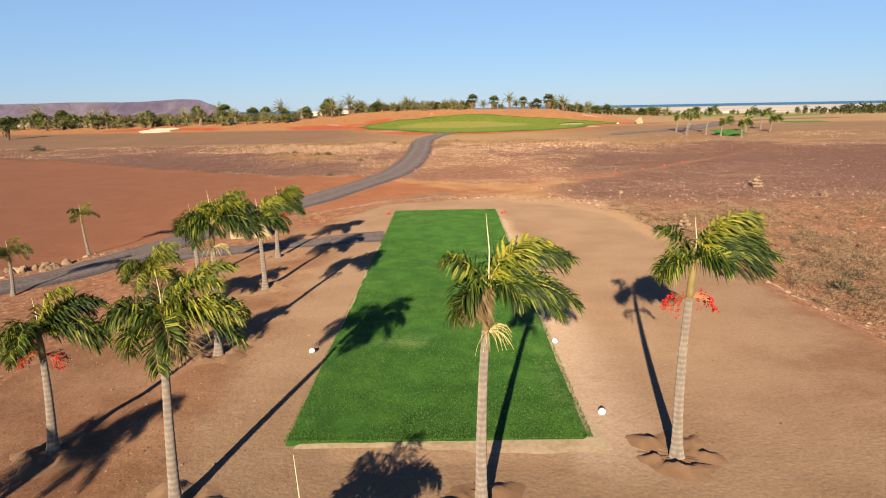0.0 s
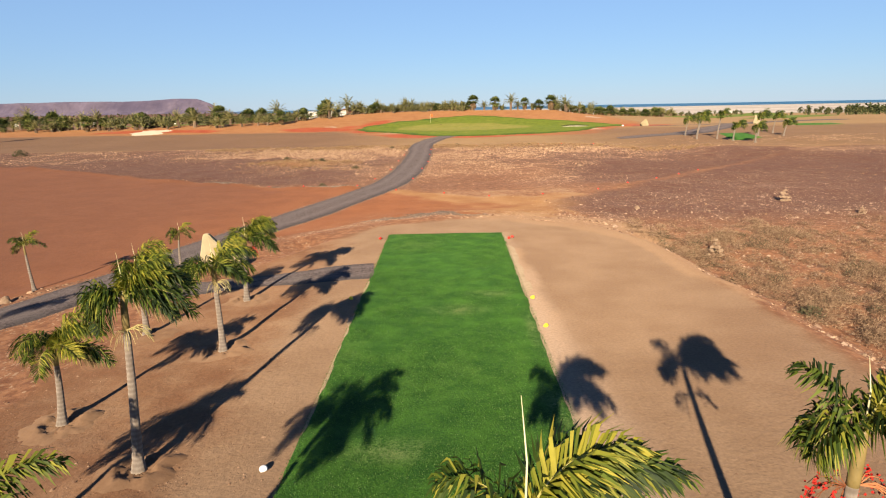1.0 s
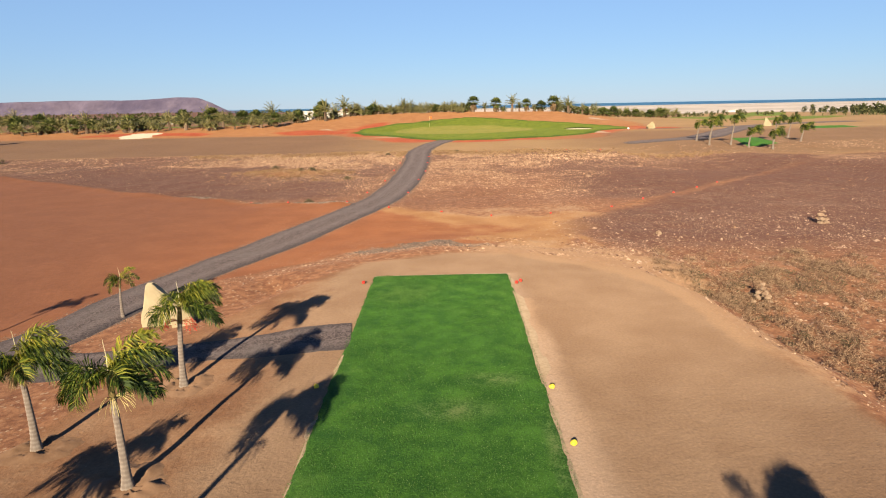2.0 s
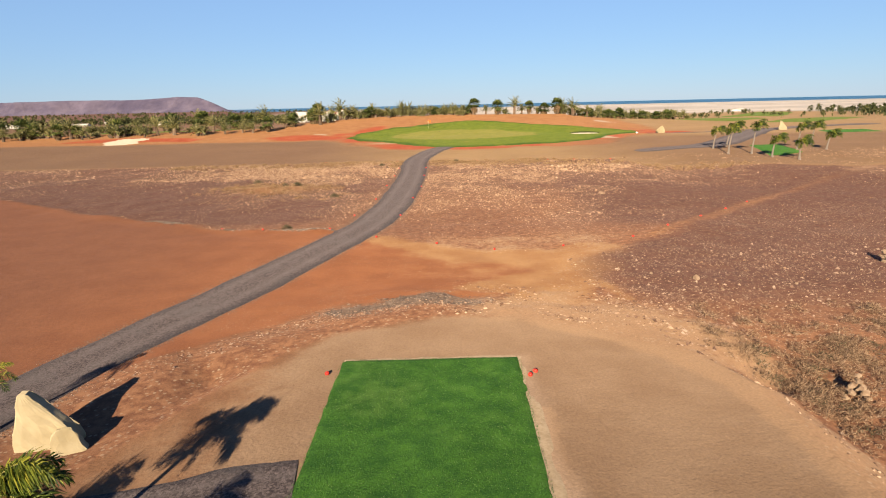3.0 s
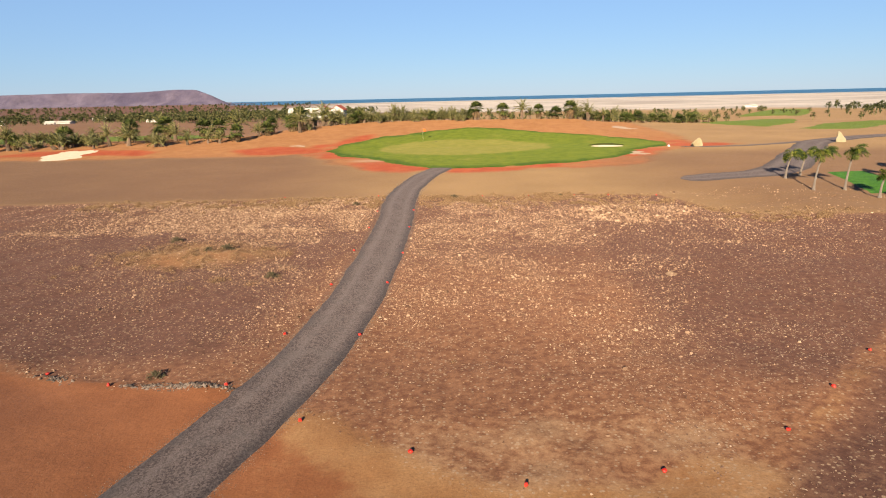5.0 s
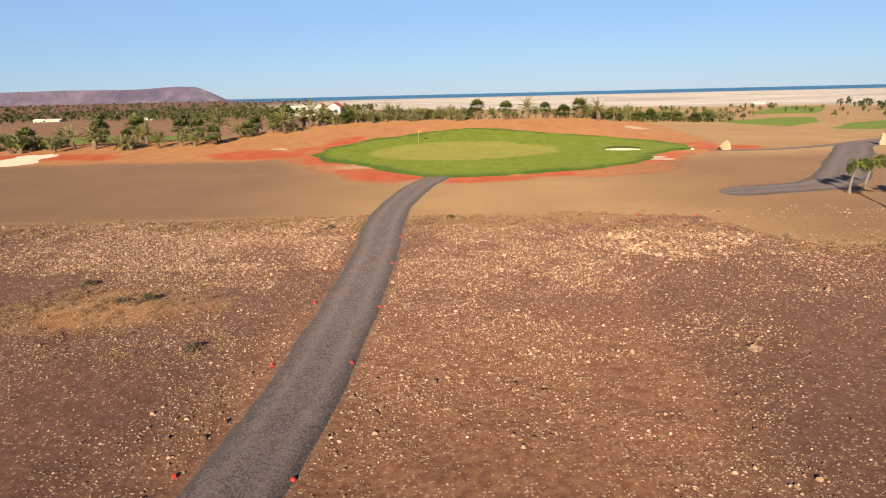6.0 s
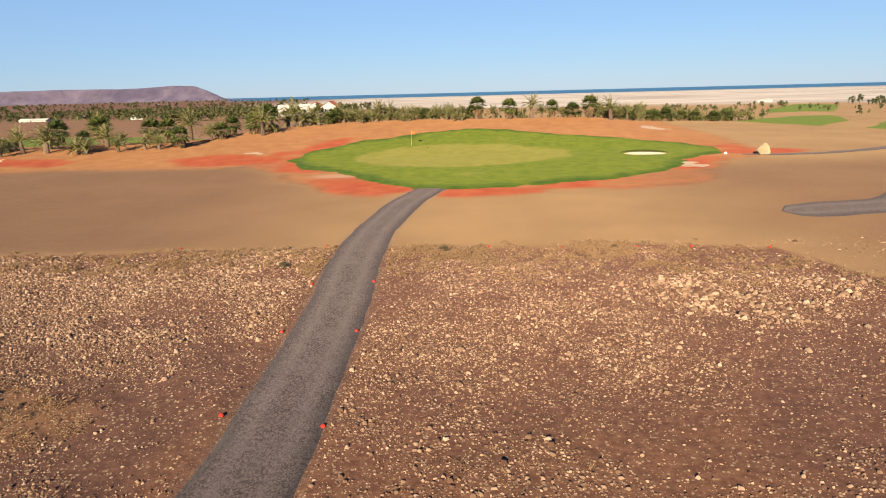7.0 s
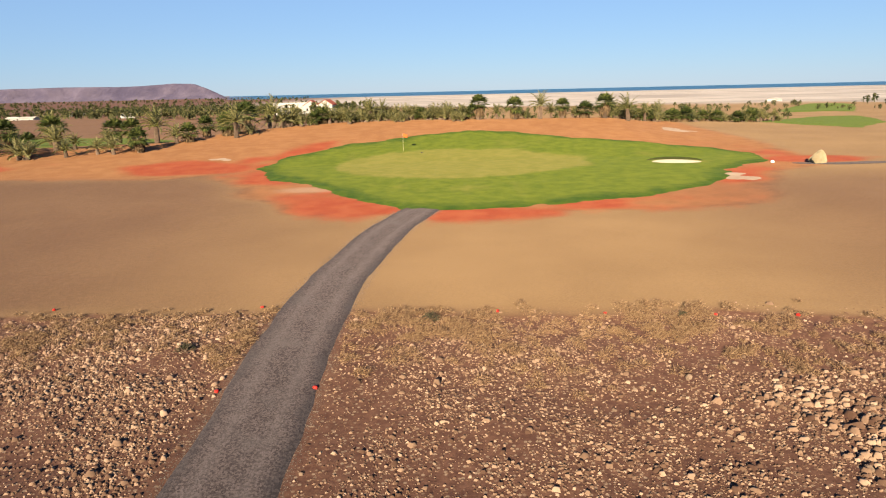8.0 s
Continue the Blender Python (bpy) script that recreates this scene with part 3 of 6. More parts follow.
def sheet(name, outline, step, rise, material, lip=0.6, fringe=0.3, seed=0, bowl=0.0):
    """Turf or sand laid over the land within an outline, its rim dipping under."""
    o = np.array(outline)
    xs, ys = np.arange(o[:, 0].min() - 1, o[:, 0].max() + 1 + step, step), np.arange(o[:, 1].min() - 1, o[:, 1].max() + 1 + step, step)
    X, Y = np.meshgrid(xs, ys)
    d = inside(outline, X, Y) + fringe * smooth_noise(X, Y, 1.7, seed) + 0.5 * fringe * smooth_noise(X, Y, 0.6, seed + 1)
    Z = land(X, Y) + np.where(d > 0, rise * sstep(0, lip, d), 0.12 * d) - 0.004 - bowl * sstep(0, 1.5, d)
    keep = d > -step * 1.6
    index = -np.ones(d.shape, int)
    index[keep] = np.arange(keep.sum())
    verts = np.c_[X[keep], Y[keep], Z[keep]]
    q = np.stack([index[:-1, :-1], index[:-1, 1:], index[1:, 1:], index[1:, :-1]], -1).reshape(-1, 4)
    return mesh(name, verts, [tuple(map(int, r)) for r in q[(q >= 0).all(1)]], material, True)


def green_material():
    """Mown grass: dark rough rim, mid collar and pale closely cut middle, by how short it is cut."""
    m, nt, b = mat("green_grass", 0.95)
    p = place(nt)
    fine, mid, wide = noise_tex(nt, p, 9, 4, 0.7), noise_tex(nt, p, 0.8, 4, 0.6), noise_tex(nt, p, 0.12, 3)
    mp = nt.nodes.new("ShaderNodeMapping")
    mp.inputs["Rotation"].default_value = (0, 0, 0.5)
    mp.inputs["Scale"].default_value = (0.35, 0.05, 1)
    nt.links.new(p, mp.inputs[0])
    streak = noise_tex(nt, mp.outputs[0], 1.0, 3)
    cut = nt.nodes.new("ShaderNodeAttribute")
    cut.attribute_name = "cut"
    c = math_node(nt, "ADD", cut.outputs["Fac"], math_node(nt, "MULTIPLY", math_node(nt, "SUBTRACT", math_node(nt, "ADD", wide, streak), 1.0), 0.55))
    rough = mix_col(nt, step_node(nt, mid, 0.3, 0.7), (0.023, 0.048, 0.003), (0.053, 0.077, 0.005))
    collar = mix_col(nt, step_node(nt, mid, 0.3, 0.7), (0.064, 0.086, 0.005), (0.101, 0.116, 0.009))
    short = mix_col(nt, step_node(nt, mid, 0.3, 0.7), (0.120, 0.116, 0.018), (0.154, 0.137, 0.028))
    col = mix_col(nt, step_node(nt, c, 0.05, 0.4), rough, collar)
    col = mix_col(nt, step_node(nt, c, 0.6, 0.85), col, short)
    k = nt.nodes.new("ShaderNodeCombineColor")
    s = math_node(nt, "ADD", math_node(nt, "MULTIPLY", fine, 0.6), 0.7)
    for i in range(3):
        nt.links.new(s, k.inputs[i])
    nt.links.new(mix_col(nt, 1.0, col, k.outputs[0], "MULTIPLY"), b.inputs["Base Color"])
    bump(nt, b, fine, 0.5, 0.05)
    return m


me = sheet("putting_green", GREEN, 0.45, 0.12, green_material(), 1.0, 0.45, seed=70)
co = np.empty(len(me.vertices) * 3)
me.vertices.foreach_get("co", co)
co = co.reshape(-1, 3)
cut = np.clip(inside(GREEN, co[:, 0], co[:, 1]) / 7.0, 0, 0.55) + 0.45 * sstep(-1.6, 2.4, inside(PUTTING, co[:, 0], co[:, 1]))
me.attributes.new("cut", "FLOAT", "POINT").data.foreach_set("value", cut)
tagged(new("putting_green", me), "mown golf green with a flag, on a rise", "golf green", kind="structure")
# ---- tee ----


def tee_mat(name, corners, step, rise, material, label):
    """Artificial turf: a flat mat with a thin rim, straight sides and a ragged pale fringe under it."""
    (ax, ay), (bx, by), (cx, cy), (dx, dy) = corners
    nu, nv = max(4, int(abs(bx - ax) / step)), max(8, int(abs(dy - ay) / step))
    U, V = np.meshgrid(np.linspace(0, 1, nu), np.linspace(0, 1, nv))
    X = (1 - V) * ((1 - U) * ax + U * bx) + V * ((1 - U) * dx + U * cx)
    Y = (1 - V) * ((1 - U) * ay + U * by) + V * ((1 - U) * dy + U * cy)
    edge = np.minimum(np.minimum(U, 1 - U) * abs(bx - ax), np.minimum(V, 1 - V) * abs(dy - ay))
    side = np.where(edge < 1e-6, 0.035 * smooth_noise(X, Y, 0.35, 81), 0)
    X, Y = X + side, Y + side * 0.7
    Z = land(X, Y) + rise * sstep(-0.02, 0.06, edge) + np.where(edge > 0.1, 0.012 * smooth_noise(X, Y, 0.9, 82), 0)
    Z = np.where(edge < 1e-6, land(X, Y) - 0.02, Z)
    i = (np.arange(nv - 1)[:, None] * nu + np.arange(nu - 1)[None, :]).ravel()
    quads = np.c_[i, i + 1, i + nu + 1, i + nu]
    ob = new(name, mesh(name, np.c_[X.ravel(), Y.ravel(), Z.ravel()], [tuple(map(int, q)) for q in quads], material, True))
    return tagged(ob, label, "tee", kind="structure")


TEE = [(-3.37, 8.85), (1.66, 8.88), (1.93, 33.15), (-3.4, 33.05)]
tee_mat("tee_mat", TEE, 0.15, 0.05, TEE_TURF, "long strip of bright green artificial turf")
FRINGE = [(-3.26, 8.68), (1.74, 8.70), (1.98, 33.2), (-3.28, 33.1)]
tagged(new("turf_backing", sheet("turf_backing", FRINGE, 0.1, 0.022, FRAY, 0.05, 0.17, seed=84)), "pale dusty rim around the turf", "tee rim", kind="structure")
tee_mat("tee_mat", [(37.5, 92.5), (42.2, 93.5), (45.5, 106.5), (41.0, 106.0)], 0.4, 0.06, TEE_TURF, "second strip of green turf among wind-bent palms")
tee_mat("tee_mat", [(66, 130), (76, 131), (78, 140), (68, 139)], 0.8, 0.06, TEE_TURF, "small far strip of green turf")

# grass blades on the tee, as one mass


def blades(name, n, area, height, width, material, label, category, seed, lift=0.0):
    r = np.random.default_rng(seed)
    x, y = area(r, n)
    z = land(x, y) + lift
    a, h = r.uniform(0, 6.283, n), height * r.uniform(0.5, 1.2, n)
    lean = r.normal(0, 0.45, (n, 2)) * h[:, None]
    w = width * r.uniform(0.6, 1.3, n)
    v = np.empty((n, 3, 3))
    v[:, 0] = np.c_[x - w * np.cos(a), y - w * np.sin(a), z]
    v[:, 1] = np.c_[x + w * np.cos(a), y + w * np.sin(a), z]
    v[:, 2] = np.c_[x + lean[:, 0], y + lean[:, 1], z + h]
    me = bpy.data.meshes.new(name)
    me.vertices.add(3 * n)
    me.vertices.foreach_set("co", v.ravel())
    me.loops.add(3 * n)
    me.loops.foreach_set("vertex_index", np.arange(3 * n))
    me.polygons.add(n)
    me.polygons.foreach_set("loop_start", np.arange(0, 3 * n, 3))
    me.materials.append(material)
    me.update()
    return tagged(new(name, me), label, category, kind="stuff")


def island_material(name, cols, rough=0.8, translucent=0.0, spec=0.25, vary=0.35):
    """Leaves, blades or stones joined in one mesh, each with a colour of its own."""
    m, nt, b = mat(name, rough)
    b.inputs["Specular IOR Level"].default_value = spec
    geo = nt.nodes.new("ShaderNodeNewGeometry")
    info = nt.nodes.new("ShaderNodeObjectInfo")
    f = math_node(nt, "ADD", geo.outputs["Random Per Island"], math_node(nt, "MULTIPLY", math_node(nt, "SUBTRACT", info.outputs["Random"], 0.5), vary), True)
    ramp = nt.nodes.new("ShaderNodeValToRGB")
    nt.links.new(f, ramp.inputs[0])
    el = ramp.color_ramp.elements
    while len(el) < len(cols):
        el.new(0.5)
    for e, (at, c) in zip(el, cols):
        e.position, e.color = at, (*c, 1)
    tc = nt.nodes.new("ShaderNodeTexCoord").outputs["Object"]
    g = noise_tex(nt, tc, 9, 4, 0.65)
    k = nt.nodes.new("ShaderNodeCombineColor")
    s = math_node(nt, "ADD", math_node(nt, "MULTIPLY", g, 0.7), 0.65)
    for i in range(3):
        nt.links.new(s, k.inputs[i])
    col = mix_col(nt, 1.0, ramp.outputs[0], k.outputs[0], "MULTIPLY")
    nt.links.new(col, b.inputs["Base Color"])
    if translucent:
        tr, mx = nt.nodes.new("ShaderNodeBsdfTranslucent"), nt.nodes.new("ShaderNodeMixShader")
        nt.links.new(col, tr.inputs[0])
        mx.inputs[0].default_value = translucent
        nt.links.new(b.outputs[0], mx.inputs[1])
        nt.links.new(tr.outputs[0], mx.inputs[2])
        nt.links.new(mx.outputs[0], nt.nodes["Material Output"].inputs[0])
    return m


BLADE = island_material("turf_blade", [(0.0, (0.014, 0.055, 0.006)), (0.55, (0.048, 0.125, 0.014)), (0.85, (0.085, 0.165, 0.030)), (1.0, (0.17, 0.22, 0.07))], 0.7, 0.2)


def tee_area(r, n):
    v = r.uniform(0, 1, n) ** 1.5
    u = r.uniform(0, 1, n)
    y = 8.95 + v * 24.05
    x = (-3.35 - 0.03 * v) + u * (5.0 + 0.28 * v)
    return x, y


blades("turf_pile", 130000, tee_area, 0.026, 0.006, BLADE, "short green turf pile of the tee", "turf", 91, 0.05)

# ---- palms beside the tees ----
LEAF = island_material("palm_leaflet", [(0.0, (0.010, 0.020, 0.004)), (0.45, (0.036, 0.060, 0.008)), (0.8, (0.10, 0.13, 0.014)), (1.0, (0.26, 0.24, 0.032))], 0.6, 0.25, 0.2)
GOLD_LEAF = island_material("yellowing_leaflet", [(0.0, (0.05, 0.07, 0.008)), (0.4, (0.14, 0.155, 0.014)), (1.0, (0.34, 0.29, 0.035))], 0.6, 0.3, 0.2)
DRY_LEAF = island_material("dry_leaflet", [(0.0, (0.08, 0.05, 0.022)), (1.0, (0.25, 0.165, 0.075))], 0.8, 0.2)
STALK = plain("palm_stalk", (0.20, 0.19, 0.045), (0.38, 0.32, 0.10), 6.0, 0.5, 0.1)
SHAFT = plain("crownshaft", (0.115, 0.085, 0.028), (0.22, 0.155, 0.058), 7.0, 0.5, 0.15)
SPEAR = plain("spear_leaf", (0.45, 0.40, 0.22), (0.62, 0.55, 0.34), 7.0, 0.6, 0.1)
BERRY = plain("red_berries", (0.34, 0.016, 0.012), (0.50, 0.035, 0.02), 30.0, 0.4, 0.1)
TWIG = plain("fruit_twigs", (0.22, 0.07, 0.03), (0.36, 0.13, 0.05), 20.0, 0.7, 0.2)
POD = plain("yellow_flower_stalks", (0.30, 0.25, 0.09), (0.48, 0.38, 0.16), 20.0, 0.7, 0.2)


def bark_material():
    m, nt, b = mat("palm_bark", 0.9)
    tc = nt.nodes.new("ShaderNodeTexCoord").outputs["Object"]
    mp = nt.nodes.new("ShaderNodeMapping")
    mp.inputs["Scale"].default_value = (3, 3, 0.7)
    nt.links.new(tc, mp.inputs[0])
    wave = node(nt, "TexWave", Scale=3.6, Distortion=1.2)
    wave.bands_direction = "Z"
    nt.links.new(tc, wave.inputs[0])
    n1, n2 = noise_tex(nt, mp.outputs[0], 6, 5, 0.7), noise_tex(nt, tc, 2, 3)
    s = math_node(nt, "ADD", math_node(nt, "MULTIPLY", n1, 0.6), math_node(nt, "MULTIPLY", wave.outputs["Fac"], 0.14))
    col = mix_col(nt, step_node(nt, s, 0.25, 0.7), (0.15, 0.115, 0.09), (0.30, 0.25, 0.205))
    col = mix_col(nt, math_node(nt, "MULTIPLY", step_node(nt, n2, 0.5, 0.7), 0.5), col, (0.30, 0.23, 0.17))
    nt.links.new(col, b.inputs["Base Color"])
    bump(nt, b, s, 0.5, 0.02)
    return m


BARK = bark_material()


def tube(points, radii, sides=10, cap=True):
    """Rings of a bent tube, as vertices and faces."""
    p = np.array(points, float)
    t = np.gradient(p, axis=0)
    t /= np.linalg.norm(t, axis=1)[:, None]
    ref = np.array([0.0, 1.0, 0.0]) if abs(t[0][1]) < 0.9 else np.array([1.0, 0, 0])
    verts, faces = [], []
    for c, d, r in zip(p, t, radii):
        u = np.cross(d, ref)
        u /= np.linalg.norm(u)
        v = np.cross(d, u)
        for k in range(sides):
            a = 2 * math.pi * k / sides
            verts.append(c + r * (u * math.cos(a) + v * math.sin(a)))
    n = len(p)
    for i in range(n - 1):
        for k in range(sides):
            j = (k + 1) % sides
            faces.append((i * sides + k, i * sides + j, (i + 1) * sides + j, (i + 1) * sides + k))
    if cap:
        faces.append(tuple(range(sides))[::-1])
        faces.append(tuple(range((n - 1) * sides, n * sides)))
    return verts, faces


def frond_mesh(r, start, az, elev, length, wind, sag, pairs, leaflet, width, petiole=0.14, hang=0.35, rows=1, lift=(0.0, 0.35)):
    """One feather leaf: a bent midrib, and leaflets of two bent pieces on both sides."""
    d = np.array([math.cos(az) * math.cos(elev), math.sin(az) * math.cos(elev), math.sin(elev)])
    p, pts, dirs = np.array(start, float), [], []
    n = pairs + 4
    for i in range(n):
        pts.append(p.copy())
        dirs.append(d.copy())
        s = i / n
        d = d + (wind * (0.8 + 0.6 * s) + np.array([0, 0, -sag * (0.35 + 1.2 * s)])) / n
        d /= np.linalg.norm(d)
        p = p + d * length / n
    rv, rf = tube(pts[::3] + [pts[-1]], np.linspace(0.016, 0.004, len(pts[::3]) + 1) * (length / 1.3), 4, False)
    verts, faces, mats = list(rv), list(rf), [1] * len(rf)
    w3 = np.array(wind) / (np.linalg.norm(wind) + 1e-6)
    up = np.array([0, 0, 1.0])
    for i in range(n):
        s = i / (n - 1)
        if s < petiole:
            continue
        side = np.cross(dirs[i], up)
        side /= np.linalg.norm(side) + 1e-6
        nrm = np.cross(side, dirs[i])
        size = leaflet * (0.45 + 0.55 * math.sin(math.pi * min(1, (s - petiole) / (1 - petiole) * 0.9 + 0.12)))
        for sg in (-1, 1) * rows:
            l = size * r.uniform(0.8, 1.12)
            out = side * sg * 0.85 + dirs[i] * (0.35 + 0.7 * s) + nrm * r.uniform(*lift) + w3 * 0.25 * np.linalg.norm(wind) * 0.5
            out /= np.linalg.norm(out)
            tip = out + np.array([0, 0, -hang * r.uniform(0.7, 1.6)]) + w3 * 0.28 * np.linalg.norm(wind)
            tip /= np.linalg.norm(tip)
            b0 = pts[i]
            mid = b0 + out * l * 0.5
            end = mid + tip * l * 0.5
            wd = width * r.uniform(0.8, 1.2)
            cross = dirs[i] * 0.8 + nrm * 0.3 * sg
            k = len(verts)
            verts += [b0 - cross * wd * 0.25, b0 + cross * wd * 0.25, mid - cross * wd * 0.5, mid + cross * wd * 0.5, end]
            faces += [(k, k + 1, k + 3, k + 2), (k + 2, k + 3, k + 4)]
            mats += [0, 0]
    return verts, faces, mats


def frond_part(root, leaf, frond, label=""):
    """A feather leaf as a midrib with its leaflets under it."""
    verts, faces, mats = frond
    ribs = [f for f, m in zip(faces, mats) if m]
    k = 1 + max(max(f) for f in ribs)
    rib = part("frond", mesh("frond", verts[:k], ribs, STALK), root, label)
    leaves = [tuple(q - k for q in f) for f, m in zip(faces, mats) if not m]
    tagged(part("foliage", mesh("foliage", verts[k:], leaves, leaf), rib), kind="stuff")


def two_mats(me, mats):
    me.polygons.foreach_set("material_index", mats)
    return me


def bend_line(h, lean, r, n=14, curve=0.0):
    s = np.linspace(0, 1, n)
    return np.c_[lean[0] * s**1.5 + curve * np.sin(math.pi * s), lean[1] * s**1.5, h * s]


def berry_cluster(r, at, side, size, material_stalk, material_fruit, berries):
    """Drooping flower stalk with many twigs, and berries where it bears them."""
    verts, faces = [], []
    fv, ff = [], []
    base = np.array(at, float)
    for i in range(14):
        a = side + r.normal(0, 0.6)
        d = np.array([math.cos(a), math.sin(a), r.uniform(-0.2, 0.5)])
        d /= np.linalg.norm(d)
        pts = [base, base + d * size * 0.4, base + d * size * 0.75 + np.array([0, 0, -0.25 * size]), base + d * size * 0.95 + np.array([0, 0, -0.6 * size])]
        v, f = tube(pts, [0.007, 0.005, 0.004, 0.003], 3, False)
        k = len(verts)
        verts += v
        faces += [tuple(q + k for q in g) for g in f]
        for j in range(berries):
            c = pts[2] + (pts[3] - pts[2]) * r.uniform(-0.5, 1.1) + r.normal(0, 0.02, 3)
            o = 0.015 * r.uniform(0.8, 1.2)
            k = len(fv)
            fv += [c + o * np.array(q) for q in ((1, 0, 0), (-1, 0, 0), (0, 1, 0), (0, -1, 0), (0, 0, 1), (0, 0, -1))]
            ff += [tuple(k + q for q in g) for g in ((0, 2, 4), (2, 1, 4), (1, 3, 4), (3, 0, 4), (2, 0, 5), (1, 2, 5), (3, 1, 5), (0, 3, 5))]
    return mesh("flower_stalk", verts, faces, material_stalk), (mesh("fruit", fv, ff, material_fruit) if berries else None)


def wind_palm(x, y, height, lean, seed, label, group, fruit="", spear=True, fronds=12, wind=1.5, size=1.0, detail=30, dry=1, sag=0.78, yellow=0.22):
    """Small ringed palm with a green crownshaft, its feather leaves blown over by the wind."""
    r = np.random.default_rng(seed)
    root = thing("palm_tree", pose(x, y, lz(x, y) - 0.03), label, "palm tree", group)
    shaft = 0.16 * height + 0.06
    th = height - shaft
    line = bend_line(height, lean, r, 40, r.uniform(-0.05, 0.05))
    hs = line[:, 2]
    k = hs <= th
    rad = 0.047 + 0.028 * (1 - hs[k] / th) + 0.05 * np.exp(-hs[k] / 0.16)
    rad = rad * size * (1 + 0.03 * np.cos(np.arange(k.sum()) * math.pi))
    v, f = tube(line[k], rad, 12)
    part("trunk", mesh("trunk", v, f, BARK, True), root)
    k2 = hs >= th - 0.06
    q = line[k2]
    u = np.linspace(0, 1, len(q))
    v, f = tube(q, size * (0.050 + 0.010 * np.sin(u * 2.6) - 0.022 * u), 10)
    part("crownshaft", mesh("crownshaft", v, f, SHAFT, True), root, "smooth yellow-green crownshaft")
    top = line[-1]
    W = np.array([1.0, 0.22, 0.0]) * wind
    for i in range(fronds):
        s = (i + 0.5) / fronds
        lee = math.cos(i * 2.39996) > 0.75 - 0.62 * min(wind, 2.6)      # leaves carried over to the lee side
        if lee:
            az, elev = r.normal(0.1, 0.55 if wind < 1.5 else 0.36), radians(72 - 62 * s + r.uniform(-8, 8))
            ln, wv, droop = size * r.uniform(0.9, 1.15), W * r.uniform(0.35, 0.6), (1.9 + 0.8 * s) * sag
        else:
            az, elev = math.pi + r.normal(0.35, 0.95), radians(58 - 50 * s + r.uniform(-12, 12))
            ln, wv, droop = size * r.uniform(0.7, 0.95) * (1 if wind < 1.5 else 0.72), W * 0.25, (3.0 + 1.4 * s) * sag
        brown = i >= fronds - dry
        ln *= 0.75 if brown else 1.0
        gold = lee and not brown and s < yellow and detail > 20
        frond = frond_mesh(r, top - np.array([0, 0, 0.05 * s]), az, elev, ln, wv, droop, int(detail * 1.1), 0.37 * size * r.uniform(0.85, 1.15), 0.030 * size, 0.1, 0.55 + 0.5 * r.random(), 2, (-0.75, 0.85))
        frond_part(root, DRY_LEAF if brown else GOLD_LEAF if gold else LEAF, frond, "dry brown frond" if brown else "yellowing frond" if gold else "")
    if spear:
        sp = {2: 0.95, 13: 1.15}.get(seed, 0.6) * size * r.uniform(0.85, 1.1)
        v, f = tube([top, top + np.array([0.01, 0, sp * 0.5]), top + np.array([-0.03, 0.01, sp])], [0.010, 0.007, 0.002], 6)
        part("spear_leaf", mesh("spear_leaf", v, f, SPEAR, True), root, "pale unopened spear leaf")
    if fruit:
        i = int(np.argmin(abs(hs - th)))
        for side in ((math.pi, 0.2) if fruit == "red" else (0.4, -1.2)):
            stalk, berry = berry_cluster(r, line[i] + np.array([math.cos(side) * 0.06, math.sin(side) * 0.06, 0]), side, 0.30 * size, TWIG if fruit == "red" else POD, BERRY, 7 if fruit == "red" else 0)
            ob = part("flower_stalk", stalk, root, "branched fruit stalk")
            if berry:
                tagged(part("fruit", berry, ob, "bunch of bright red berries"), kind="stuff")
    return root


def earth_ring(x, y, radius, seed):
    """Low broken bank of raked earth round a palm's foot, steep towards the hollow inside."""
    r = np.random.default_rng(seed)
    verts, n, prof = [], 44, [(0.1, 0.006), (0.6, 0.008), (0.74, 0.03), (0.86, 0.085), (1.0, 0.10), (1.2, 0.07), (1.5, 0.03), (1.9, -0.02)]
    ang = np.arange(n) * 6.28318 / n
    wob = 1 + 0.28 * smooth_noise(np.cos(ang) * 2, np.sin(ang) * 2, 1.0, seed)
    tall = np.clip(0.55 + 0.7 * smooth_noise(np.cos(ang) * 2, np.sin(ang) * 2, 0.8, seed + 40), 0.08, 1.2)
    for k in range(n):
        for q, h in prof:
            j = 1 + 0.03 * r.normal()
            px, py = x + radius * q * wob[k] * j * math.cos(ang[k]), y + radius * q * wob[k] * j * math.sin(ang[k])
            verts.append((px, py, lz(px, py) + (h * tall[k] if h > 0.01 else h) + 0.008 * r.normal() * (q < 1.8)))
    m = len(prof)
    faces = [(i * m + j, i * m + j + 1, ((i + 1) % n) * m + j + 1, ((i + 1) % n) * m + j) for i in range(n) for j in range(m - 1)]
    return tagged(new("earth_ring", mesh("earth_ring", verts, faces, RING_EARTH, True)), "raked ring of brown earth around a palm foot", "earth", kind="structure")


RING_EARTH = plain("raked_earth", (0.135, 0.074, 0.040), (0.185, 0.108, 0.062), 5.0, 0.95, 0.6, 0.03)
for k, (ex, ey) in enumerate([(-4.42, 7.28), (-0.24, 7.09), (2.81, 8.42), (-7.23, 9.14), (-5.87, 13.25), (-6.33, 18.9), (-8.99, 20.5), (-7.07, 23.4), (-8.3, 15.2)]):
    earth_ring(ex, ey, 0.42, 500 + k)

